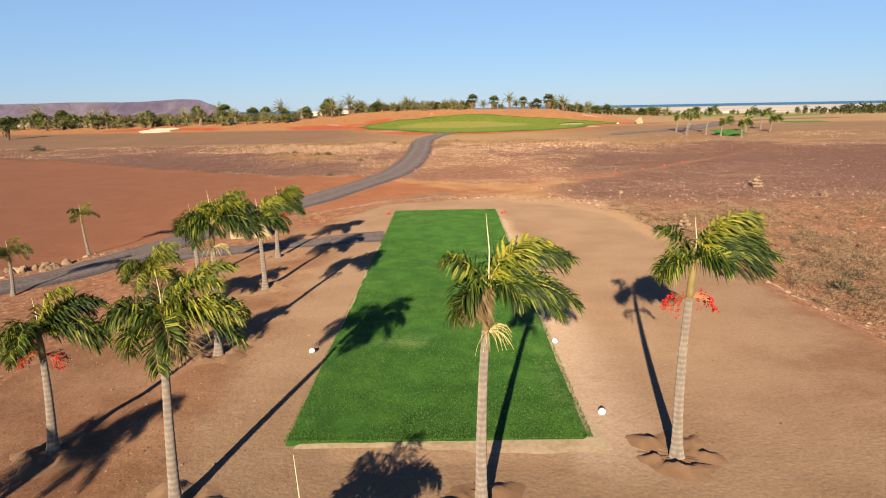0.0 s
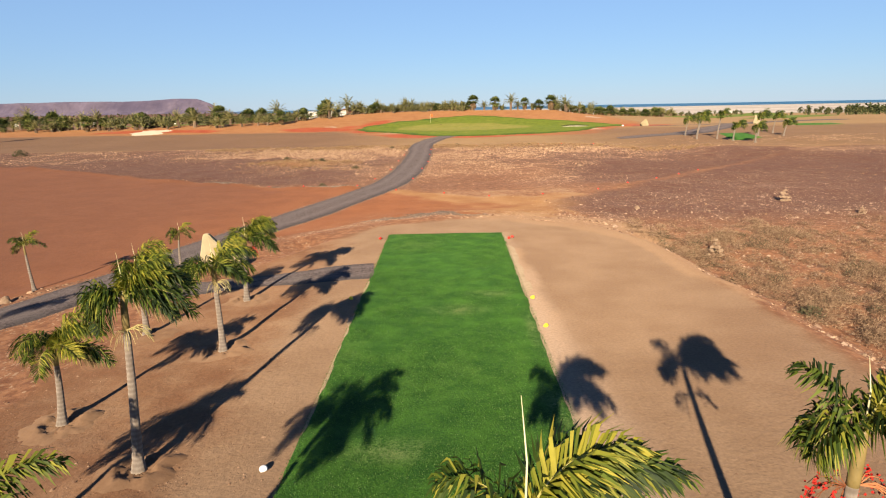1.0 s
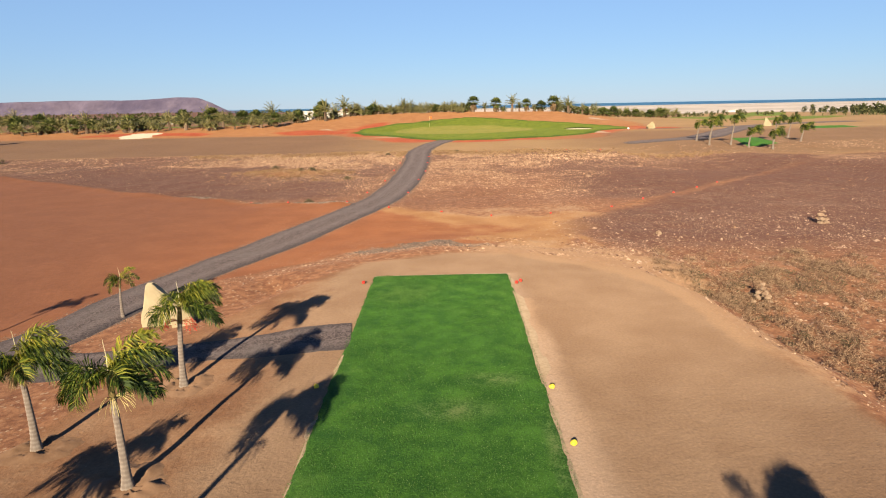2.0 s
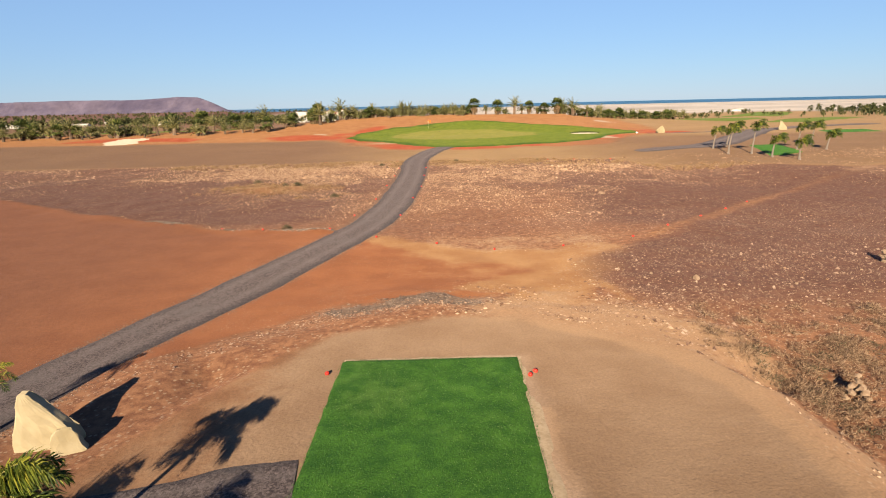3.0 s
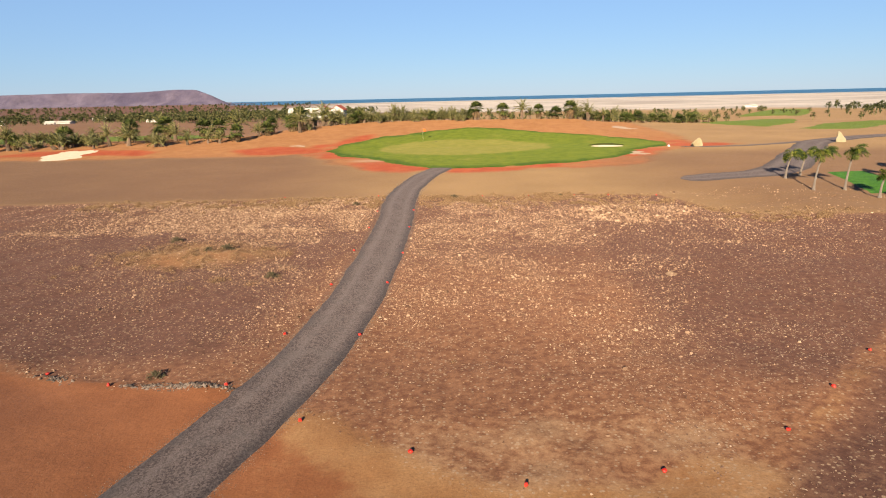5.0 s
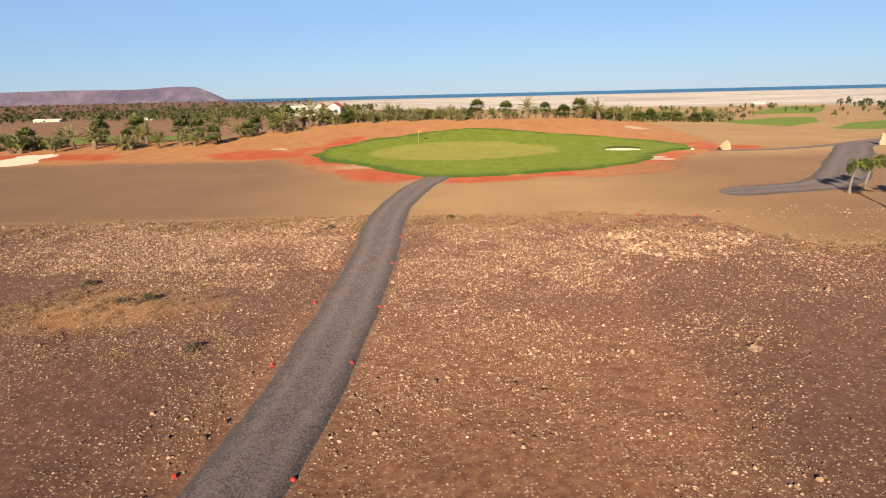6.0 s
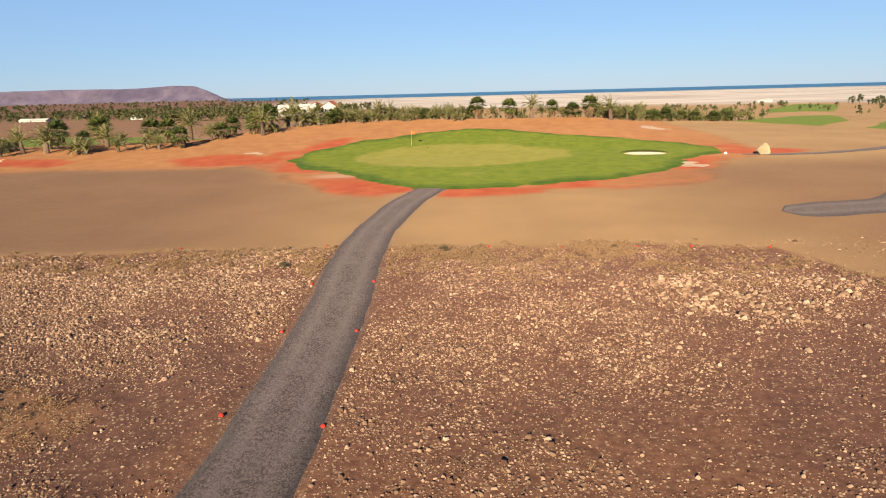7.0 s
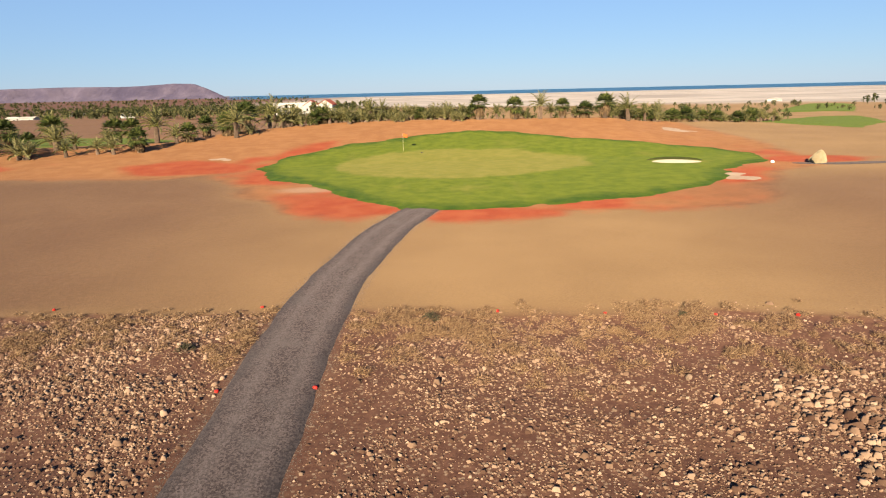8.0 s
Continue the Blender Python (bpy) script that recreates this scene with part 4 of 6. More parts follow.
NEAR = "palms beside the tee"
wind_palm(-4.42, 7.28, 2.75, (0.10, 0), 1, "slim grey palm with yellowing fronds beside the tee", NEAR, wind=1.0, fronds=14, size=1.05, detail=34, yellow=0.4)
wind_palm(-0.24, 7.09, 3.15, (0.10, 0), 2, "slim grey palm with ragged wind-bent fronds before the tee", NEAR, fruit="pale", wind=1.9, fronds=15, size=1.08, detail=36)
wind_palm(2.81, 8.42, 3.12, (0.08, 0), 3, "palm with red berries and fronds swept sideways by wind", NEAR, fruit="red", wind=3.2, fronds=21, size=1.1, detail=36, dry=2, sag=0.6)
wind_palm(-7.23, 9.14, 2.13, (0.06, 0), 4, "short palm with dark green fronds and red berries", NEAR, fruit="red", wind=0.9, fronds=15, size=1.05, detail=34)
wind_palm(-5.87, 13.25, 3.08, (0.10, 0), 5, "tall slim palm with wind-bent fronds beside the tee", NEAR, fruit="pale", wind=1.7, fronds=14, size=1.15)
wind_palm(-6.33, 18.9, 2.2, (-0.08, 0), 6, "palm with drooping green fronds beside the tee", NEAR, fruit="pale", wind=1.2, fronds=14, size=1.12)
wind_palm(-8.99, 20.5, 1.95, (-0.1, 0), 7, "palm with bright wind-bent fronds beside the path", NEAR, wind=1.5, fronds=13, size=1.12)
wind_palm(-7.07, 23.4, 2.1, (0.1, 0), 8, "palm with red berries beside the carved stone", NEAR, fruit="red", wind=1.3, fronds=14, size=1.12)
wind_palm(-8.3, 15.2, 1.65, (0.05, 0), 9, "low palm with yellow-green fronds", NEAR, wind=1.2, fronds=14, size=1.05, spear=False, yellow=0.75)
wind_palm(-15.65, 20.94, 1.55, (0.05, 0), 10, "young palm beyond the gravel path", NEAR, wind=0.9, fronds=9, size=0.85, detail=24)
wind_palm(-16.53, 27.5, 1.8, (-0.15, 0), 11, "thin young palm beyond the gravel path", NEAR, wind=0.7, fronds=8, size=0.8, detail=24)
wind_palm(-11.93, 30.2, 1.45, (0.05, 0), 12, "thin young palm at the path edge", NEAR, wind=0.7, fronds=8, size=0.7, detail=24)
wind_palm(-2.18, 5.2, 0.8, (0.0, 0), 13, "short palm with a tall pale spear leaf", NEAR, wind=0.8, fronds=14, size=0.95)
wind_palm(-8.4, 2.2, 2.6, (0.1, 0), 14, "palm with dark green fronds on raked earth", NEAR, wind=1.1, fronds=13, size=1.05)

SECOND = "palms round the second tee"
for i, (px, py, ph, pl) in enumerate([(34.6, 101.8, 2.3, 0.4), (37.2, 104, 2.2, 0.5), (33.6, 94.6, 3.3, 0.5), (36.3, 94.4, 3.35, 0.4), (36.6, 89.9, 2.0, 0.3), (43.2, 97.3, 2.8, 0.4), (38.0, 86.7, 1.9, 0.1), (46.5, 96.7, 1.9, 0.4), (48.5, 104, 2.6, 0.4)]):
    wind_palm(px, py, ph, (pl, 0), 30 + i, "small wind-bent palm beside the second tee", SECOND, wind=1.8, fronds=15, size=1.4, detail=18, spear=False, dry=0)

# ---- stones, markers, flag ----


def boulder(name, size, seed, material, detail=2, jag=0.22, cuts=7, flat_base=0.35):
    """A broken stone: a rounded block with planed faces and worn edges."""
    bm = bmesh.new()
    bmesh.ops.create_icosphere(bm, subdivisions=detail, radius=1.0)
    r = np.random.default_rng(seed)
    planes = [(Vector(r.normal(0, 1, 3)).normalized(), r.uniform(0.55, 0.85)) for _ in range(cuts)]
    for v in bm.verts:
        for n, d in planes:
            over = v.co.dot(n) - d
            if over > 0:
                v.co -= n * over * 0.92
        v.co *= 1 + jag * noise.noise(v.co * 1.7 + Vector((seed, 0, 0))) + 0.35 * jag * noise.noise(v.co * 5 + Vector((seed, 3, 0)))
        v.co.x, v.co.y, v.co.z = v.co.x * size[0], v.co.y * size[1], max(v.co.z, -flat_base) * size[2]
    me = bpy.data.meshes.new(name)
    bm.to_mesh(me)
    bm.free()
    me.materials.append(material)
    return me


PALE_ROCK = plain("pale_rock", (0.168, 0.104, 0.064), (0.296, 0.204, 0.132), 5.0, 0.9, 0.5, 0.05)
CREAM_ROCK = plain("cream_rock", (0.296, 0.228, 0.124), (0.384, 0.308, 0.188), 3.0, 0.9, 0.4, 0.04)
WHITE_PAINT = plain("white_paint", (0.70, 0.69, 0.65), (0.86, 0.85, 0.82), 9.0, 0.5, 0.1)
YELLOW_PAINT = plain("yellow_paint", (0.62, 0.45, 0.03), (0.78, 0.58, 0.05), 9.0, 0.5, 0.1)
RED_PAINT = plain("red_paint", (0.40, 0.02, 0.012), (0.58, 0.045, 0.025), 9.0, 0.5, 0.1)


def standing(name, x, y, me, label, category, group="", turn=0.0, sink=0.0):
    ob = new(name, me)
    ob.matrix_basis = pose(x, y, lz(x, y) - sink, 0, 0, turn)
    return tagged(ob, label, category, group)


for i, (px, py, material, colour) in enumerate([
        (-3.69, 13.0, WHITE_PAINT, "white"), (2.0, 9.86, WHITE_PAINT, "white"), (1.75, 13.4, WHITE_PAINT, "white"),
        (-3.64, 22.75, YELLOW_PAINT, "yellow"), (1.92, 22.54, YELLOW_PAINT, "yellow"), (1.94, 19.92, YELLOW_PAINT, "yellow"),
        (-3.66, 32.03, RED_PAINT, "red"), (2.05, 31.7, RED_PAINT, "red"), (2.22, 31.95, RED_PAINT, "red")]):
    me = boulder("tee_marker", (0.075, 0.066, 0.068), 200 + i, material, 2, 0.06, 2, 0.6)
    me.polygons.foreach_set("use_smooth", [True] * len(me.polygons))
    standing("tee_marker", px, py, me, f"round {colour} painted stone at the turf edge", "tee marker", "tee markers", 40 * i, -0.045)

RED_STONES = [(-0.9, 52.8), (2.4, 51.0), (6.4, 51.6), (11.0, 53.8), (14.0, 56.6), (17.4, 60.0), (22.9, 65.2), (20.2, 62.6), (-4.7, 54.8), (-3.75, 62.8), (-8.1, 57.6), (-7.2, 63.0), (-15.9, 59.3), (-12.6, 57.7), (-2.75, 84.7), (-2.75, 77.1), (-3.2, 70.6), (-6.1, 77.8), (-5.9, 84.8), (-6.4, 70.6), (-15.9, 99.3), (-6.6, 99.1), (3.6, 98.3), (8.0, 97.7), (12.3, 97.1), (15.5, 96.9), (19.9, 96.4), (-5.9, 91.2), (-2.75, 91.3)]
RED_MESH = [boulder("marker_stone", (0.085, 0.075, 0.075), 230 + k, RED_PAINT, 2, 0.18, 5, 0.5) for k in range(3)]
for i, (px, py) in enumerate(RED_STONES):
    standing("marker_stone", px, py, RED_MESH[i % 3], "small red painted stone on bare earth", "marker stone", "red marker stones", 77 * i, -0.05)


def sign_stone(name, h, w, seed, material):
    """An upright slab that narrows to a point off its middle."""
    bm = bmesh.new()
    bmesh.ops.create_cube(bm, size=1.0)
    bmesh.ops.subdivide_edges(bm, edges=bm.edges[:], cuts=5, use_grid_fill=True)
    for v in bm.verts:
        t = v.co.z + 0.5
        k = 1 - 0.84 * max(0.0, t - 0.25) / 0.75
        v.co.x = v.co.x * w * k - 0.27 * w * t * t
        v.co.y = v.co.y * 0.5 * (1 - 0.35 * t)
        v.co.z = t * h
        n = noise.noise(Vector((v.co.x * 1.6, v.co.y * 1.6 + seed, v.co.z * 1.4)))
        v.co.x += 0.09 * n
        v.co.y += 0.08 * noise.noise(Vector((v.co.x * 2.2 + seed, v.co.y, v.co.z * 2)))
        v.co.z += 0.05 * n * t
    bmesh.ops.bevel(bm, geom=[e for e in bm.edges if len(e.link_faces) == 2 and e.calc_face_angle() > 0.9], offset=0.04, segments=1, affect="EDGES")
    me = bpy.data.meshes.new(name)
    bm.to_mesh(me)
    bm.free()
    me.materials.append(material)
    return me


standing("carved_stone", -9.95, 29.2, sign_stone("carved_stone", 1.5, 1.5, 5, CREAM_ROCK), "upright cream stone slab beside the tee and path", "stone", turn=8, sink=0.08)
standing("boulder", -9.2, 28.75, boulder("boulder", (0.5, 0.36, 0.55), 301, CREAM_ROCK, 3), "cream boulder leaning beside the upright slab", "boulder", turn=20, sink=-0.1)
standing("boulder", 40.0, 141.1, boulder("boulder", (0.95, 0.75, 1.15), 302, CREAM_ROCK, 3), "large pale boulder on red soil beside the green", "boulder", turn=30, sink=-0.3)
standing("boulder", 64.5, 143.9, sign_stone("boulder", 1.8, 1.5, 9, CREAM_ROCK), "tall pale pointed boulder beside the dark path", "boulder", turn=-10, sink=0.1)


def cairn(x, y, scale, seed, label, layers=(9, 8, 5, 3, 1)):
    r = np.random.default_rng(seed)
    root = thing("cairn", pose(x, y, lz(x, y)), label, "cairn", "stone cairns")
    z = 0.0
    for ring, n in enumerate(layers):
        rad = scale * (0.34 - 0.075 * ring) * r.uniform(0.8, 1.1)
        for k in range(n):
            a = 6.283 * k / n + ring + r.uniform(-0.5, 0.5)
            s = scale * r.uniform(0.06, 0.2)
            rad *= r.uniform(0.8, 1.22)
            me = boulder("stone", (s * 1.2, s, s * 0.8), seed * 50 + ring * 10 + k, PALE_ROCK, 1, 0.25, 4)
            ob = part("stone", me, root)
            ob.matrix_basis = pose(rad * math.cos(a) * (n > 1), rad * math.sin(a) * (n > 1), z + s * 0.3, 0, 0, r.uniform(0, 360))
        z += scale * 0.22
    return root


cairn(11.25, 31.9, 0.75, 1, "rough pile of pale stones in the dry scrub")
cairn(21.8, 46.8, 1.0, 2, "pointed pile of pale stones on the stony ground")
standing("stone", 11.2, 43.9, boulder("stone", (0.2, 0.18, 0.16), 312, PALE_ROCK, 2, 0.2, 6), "single tan rock on dark stony ground", "stone", "loose stones", 15, -0.05)
cairn(23.4, 41.1, 0.45, 3, "low white pile of stones on the stony ground")
cairn(13.1, 71.5, 0.7, 4, "low scattered pile of pale stones on dark ground", (9, 2))

flag = thing("golf_flag", pose(-4.3, 156.8, lz(-4.3, 156.8) + 0.1), "orange flag on a thin pale pole in the green", "golf flag")
v, f = tube([(0, 0, -0.1), (0, 0, 1.1), (0, 0, 2.25)], [0.014, 0.013, 0.011], 8)
part("pole", mesh("pole", v, f, SPEAR, True), flag, "thin pale pole")
vs = [(0.02 + 0.09 * i, 0.05 * math.sin(i * 1.1) * (i / 6), 2.22 - 0.42 * j / 4 - 0.02 * i) for i in range(7) for j in range(5)]
fs = [(i * 5 + j, (i + 1) * 5 + j, (i + 1) * 5 + j + 1, i * 5 + j + 1) for i in range(6) for j in range(4)]
FLAG_CLOTH = plain("flag_cloth", (0.62, 0.09, 0.02), (0.75, 0.16, 0.03), 12, 0.8, 0.1)
cloth = part("flag", mesh("flag", vs, fs, FLAG_CLOTH, True), flag, "orange-red flag cloth")
cloth.modifiers.new("thick", "SOLIDIFY").thickness = 0.006
v, f = tube([(0, 0, -0.02), (0, 0, 0.03)], [0.07, 0.07], 14)
part("cup", mesh("cup", v, f, PALE, True), flag, "hole cup")
standing("ball_marker", -1.9, 155.2, boulder("ball_marker", (0.16, 0.14, 0.12), 310, plain("dark_paint", (0.03, 0.03, 0.03), (0.06, 0.05, 0.05), 9), 2, 0.05), "small dark marker on the putting surface", "marker", sink=-0.1)
standing("yardage_stone", 36.0, 142.4, boulder("yardage_stone", (0.2, 0.2, 0.2), 311, WHITE_PAINT, 2, 0.05, 1), "small white round stone at the green edge", "marker stone", sink=-0.06)

# ---- bunkers, sand patches, fairways ----


def oval(cx, cy, a, b, turn=0.0, n=26, seed=1, wob=0.15):
    out = []
    for k in range(n):
        t = 6.28318 * k / n
        q = 1 + wob * float(smooth_noise(2 * math.cos(t) + seed, 2 * math.sin(t), 1.0, seed))
        u, v = a * q * math.cos(t), b * q * math.sin(t)
        out.append((cx + u * math.cos(turn) - v * math.sin(turn), cy + u * math.sin(turn) + v * math.cos(turn)))
    return out


def patch(name, outline, step, rise, material, label, category, lip=0.5, fringe=0.25, seed=0):
    return tagged(new(name, sheet(name, outline, step, rise, material, lip, fringe, seed)), label, category, kind="structure")


patch("bunker", oval(26.5, 144.6, 3.1, 1.9, -0.25, seed=3, wob=0.1), 0.3, 0.16, SAND, "small bunker of pale sand in the green", "bunker", 0.5, 0.12, 101)
patch("bunker", oval(-64.6, 146.6, 3.3, 6.2, 0.1, seed=4, wob=0.35), 0.45, 0.08, SAND, "pale sand bunker on the orange bank", "bunker", 1.5, 0.8, 103)
lip_line = [(26.5 + 3.2 * math.cos(t) * 0.97 + 0.5 * math.sin(t), 144.6 - 0.8 * math.cos(t) + 2.05 * math.sin(t)) for t in np.linspace(0.35, 2.9, 16)]
vs, fs = [], []
for i, (lx, ly) in enumerate(lip_line):
    h = 0.30 * math.sin(math.pi * i / 15) ** 0.6
    z = lz(lx, ly) + 0.10
    vs += [(lx, ly, z - 0.1), (lx, ly + 0.04, z + h), (lx, ly + 0.30, z + h + 0.03), (lx, ly + 0.95, z - 0.1)]
for i in range(15):
    fs += [(4 * i + j, 4 * i + j + 1, 4 * i + j + 5, 4 * i + j + 4) for j in range(3)]
# front face of the lip, darker than the turf on its top and back
LIP_FACE = plain("lip_face", (0.025, 0.032, 0.008), (0.049, 0.052, 0.014), 6.0, 0.95, 0.6, 0.05)
me = mesh("bunker_lip", vs, fs, [LIP_FACE, GREEN_TURF])
me.polygons.foreach_set("material_index", [0, 1, 1] * 15)
tagged(new("bunker_lip", me), "dark-faced turf lip behind the bunker sand", "bunker", kind="structure")
for i, (cx, cy, a, b) in enumerate([(28, 133.4, 1.9, 2.0), (38.2, 178.2, 2.4, 3.4), (-26, 152.5, 2.0, 0.8)]):
    patch("sand_patch", oval(cx, cy, a, b, -0.3, seed=11 + i, wob=0.4), 0.35, 0.05, PALE, "pale worn patch of sand on red soil", "sand", 1.2, 0.7, 105 + 2 * i)
FAIRWAY = turf_material("far_fairway", (0.058, 0.082, 0.010), (0.098, 0.120, 0.018), (0.125, 0.122, 0.032))
patch("fairway", [(66, 214), (80, 236), (104, 262), (118, 262), (104, 234), (88, 205), (74, 190)], 2.0, 0.25, FAIRWAY, "far strip of green fairway", "fairway", 3, 1.2, 121)
patch("fairway", [(120, 312), (150, 372), (186, 420), (200, 405), (182, 372), (142, 305)], 3.0, 0.4, FAIRWAY, "far strip of green fairway", "fairway", 3, 1.5, 123)
patch("fairway", [(76, 180), (92, 200), (112, 212), (120, 206), (96, 184), (84, 174)], 2.0, 0.2, FAIRWAY, "thin far strip of yellowing fairway", "fairway", 3, 1.2, 127)
patch("fairway", [(-150, 188), (-70, 168), (-50, 171), (-43, 183), (-50, 200), (-66, 216), (-94, 222), (-150, 226)], 2.0, 0.3, FAIRWAY, "green fairway behind the row of palms", "fairway", 3, 1.0, 125)

# ---- palms of the ridge ----
FAN_LEAF = island_material("fan_leaf", [(0.0, (0.018, 0.028, 0.007)), (0.5, (0.055, 0.072, 0.016)), (1.0, (0.16, 0.16, 0.04))], 0.6, 0.2)
DATE_LEAF = island_material("date_leaf", [(0.0, (0.040, 0.044, 0.016)), (0.5, (0.12, 0.115, 0.042)), (1.0, (0.27, 0.23, 0.10))], 0.6, 0.2)
SKIRT = island_material("palm_skirt", [(0.0, (0.07, 0.04, 0.018)), (1.0, (0.22, 0.14, 0.07))], 0.9, 0.1)
ROUGH_BARK = plain("rough_bark", (0.09, 0.058, 0.036), (0.20, 0.13, 0.085), 7.0, 0.95, 0.7, 0.05)


def fan_palm(seed, height, label):
    r = np.random.default_rng(seed)
    root = thing("palm_tree", Matrix.Identity(4), label, "palm tree", "palms on the ridge")
    line = bend_line(height, (r.normal(0, 0.1), r.normal(0, 0.1)), r, 10)
    v, f = tube(line, np.linspace(0.36, 0.22, 10), 9)
    part("trunk", mesh("trunk", v, f, ROUGH_BARK, True), root)
    top = line[-1]
    verts, faces = [], []
    for i in range(30):
        az, el = i * 2.4 + r.uniform(-0.2, 0.2), radians(80 - 110 * (i / 30) + r.uniform(-8, 8))
        d = np.array([math.cos(az) * math.cos(el), math.sin(az) * math.cos(el), math.sin(el)])
        side = np.cross(d, (0, 0, 1.0))
        side /= np.linalg.norm(side) + 1e-6
        hub = top + d * 0.72
        k = len(verts)
        verts += [top - side * 0.02, top + side * 0.02, hub]
        faces.append((k, k + 1, k + 2))
        for j in range(11):
            a = radians(-115 + 23 * j) * 0.8
            t = d * math.cos(a) + side * math.sin(a)
            l = 0.92 * r.uniform(0.75, 1.1)
            w = np.cross(t, np.cross(d, side)) * 0.075
            tip = hub + t * l + np.array([0.06, 0, -0.2 * l])
            k = len(verts)
            verts += [hub, hub + t * l * 0.55 - w, tip, hub + t * l * 0.55 + w]
            faces.append((k, k + 1, k + 2, k + 3))
    part("crown", mesh("crown", verts, faces, FAN_LEAF), root, "crown of stiff green fan leaves")
    verts, faces = [], []
    for i in range(120):
        az, z = r.uniform(0, 6.283), top[2] - r.uniform(0.0, height * 0.6)
        rr = 0.26 + 0.18 * r.random()
        d = np.array([math.cos(az), math.sin(az), 0])
        s = np.array([-math.sin(az), math.cos(az), 0]) * 0.11
        c = np.array([top[0] * 0.9, top[1] * 0.9, z])
        k = len(verts)
        verts += [c + d * rr * 0.6, c + d * rr * 1.6 + s + (0, 0, -0.25), c + d * rr * 1.5 + (0, 0, -0.7), c + d * rr * 1.6 - s + (0, 0, -0.25)]
        faces.append((k, k + 1, k + 2, k + 3))
    part("skirt", mesh("skirt", verts, faces, SKIRT), root, "skirt of dead brown leaves")
    return root


def date_palm(seed, height, label, fronds=26, spread=1.7, bushy=False):
    r = np.random.default_rng(seed)
    root = thing("palm_tree", Matrix.Identity(4), label, "palm tree", "palms on the ridge")
    stems = [(0.0, 0.0, height)] if not bushy else [(0, 0, height), (0.5, 0.2, height * 0.55), (-0.45, 0.3, height * 0.4)]
    verts, faces, mats = [], [], []
    for sx, sy, h in stems:
        line = bend_line(h, (sx * 0.6 + r.normal(0, 0.05), sy * 0.6), r, 8) + np.array([sx, sy, 0])
        v, f = tube(line, np.linspace(0.26, 0.20, 8), 9)
        part("trunk", mesh("trunk", v, f, ROUGH_BARK, True), root)
        for i in range(fronds if h == height else fronds // 2):
            s = (i + 0.5) / fronds
            v, f, m = frond_mesh(r, line[-1], i * 2.4 + r.uniform(-0.2, 0.2), radians(84 - 78 * s + r.uniform(-6, 6)), spread * r.uniform(0.8, 1.1), np.array([0.3, 0.05, 0]), 1.25, 9, 0.38, 0.10, 0.1, 0.1)
            k = len(verts)
            verts += v
            faces += [tuple(q + k for q in g) for g in f]
            mats += m
    part("crown", two_mats(mesh("crown", verts, faces, [DATE_LEAF, STALK]), mats), root, "crown of arching grey-green feather leaves")
    return root


FAN_TEXT, DATE_TEXT, BUSH_TEXT = "fan palm with a brown skirt of dead leaves", "date palm with arching grey-green leaves", "bushy date palm with leaves down to the sand"
KINDS = [fan_palm(401, 1.7, FAN_TEXT), fan_palm(402, 1.1, FAN_TEXT), fan_palm(403, 2.0, FAN_TEXT), date_palm(404, 0.9, DATE_TEXT, 30, 1.8), date_palm(405, 1.5, DATE_TEXT, 28, 2.0), date_palm(406, 0.35, BUSH_TEXT, 26, 1.6, True), date_palm(407, 0.7, BUSH_TEXT, 22, 1.4, True)]
SPOTS = [(6.4, 180, 2, 1.12), (12.2, 180.4, 0, 1.1), (16.4, 181, 4, 1.2), (20.2, 182, 2, 0.9), (24.0, 182.5, 1, 1.15), (27.2, 182, 2, 1.15), (31.4, 183.5, 4, 1.3), (9.4, 181, 3, 0.9), (14.4, 182, 5, 0.8), (18.5, 183, 3, 0.9), (22.3, 184, 6, 0.9)]
rs = np.random.default_rng(77)
for i in range(58):
    x = -24 + 30 * (i + rs.uniform(-0.4, 0.4)) / 58
    SPOTS.append((x, float(np.interp(x, RIDGE_X, RIDGE_Y)) + rs.uniform(-1.5, 5), int(rs.choice([1, 3, 4, 3, 5, 5, 6])), rs.uniform(0.75, 1.15)))
for i in range(50):
    x = 28 + 44 * (i + rs.uniform(-0.4, 0.4)) / 50
    SPOTS.append((x, float(np.interp(x, RIDGE_X, RIDGE_Y)) + rs.uniform(-1, 8), int(rs.choice([1, 3, 4, 5, 5, 6, 6])), rs.uniform(0.8, 1.15)))
for i in range(66):
    x = -130 + 108 * ((i + rs.uniform(0.1, 0.9)) / 66) ** 1.1
    SPOTS.append((x, float(np.interp(x, RIDGE_X, RIDGE_Y)) + rs.uniform(-7, 2), int(rs.choice([0, 1, 3, 4, 3, 5, 6])), rs.uniform(0.6, 1.35)))
for i in range(34):
    x = -140 + 125 * ((i + rs.uniform(0.1, 0.9)) / 34) ** 1.2
    SPOTS.append((x, float(np.interp(x, RIDGE_X, RIDGE_Y)) + rs.uniform(9, 22), int(rs.choice([0, 1, 2, 3, 4, 4, 5])), rs.uniform(0.65, 1.45)))
placed = set()
for x, y, k, s in SPOTS:
    m = pose(x, y, lz(x, y) - 0.08, rs.normal(0, 3), rs.normal(0, 3), rs.uniform(0, 360))
    if k in placed:
        ob = copy_thing(KINDS[k], m)
    else:
        ob = KINDS[k]
        ob.matrix_basis = m
        placed.add(k)
    s *= 1.3 if x < -22 else 1.12
    ob.scale = (s, s, s * rs.uniform(0.9, 1.1))

# ---- far woods as one mass ----


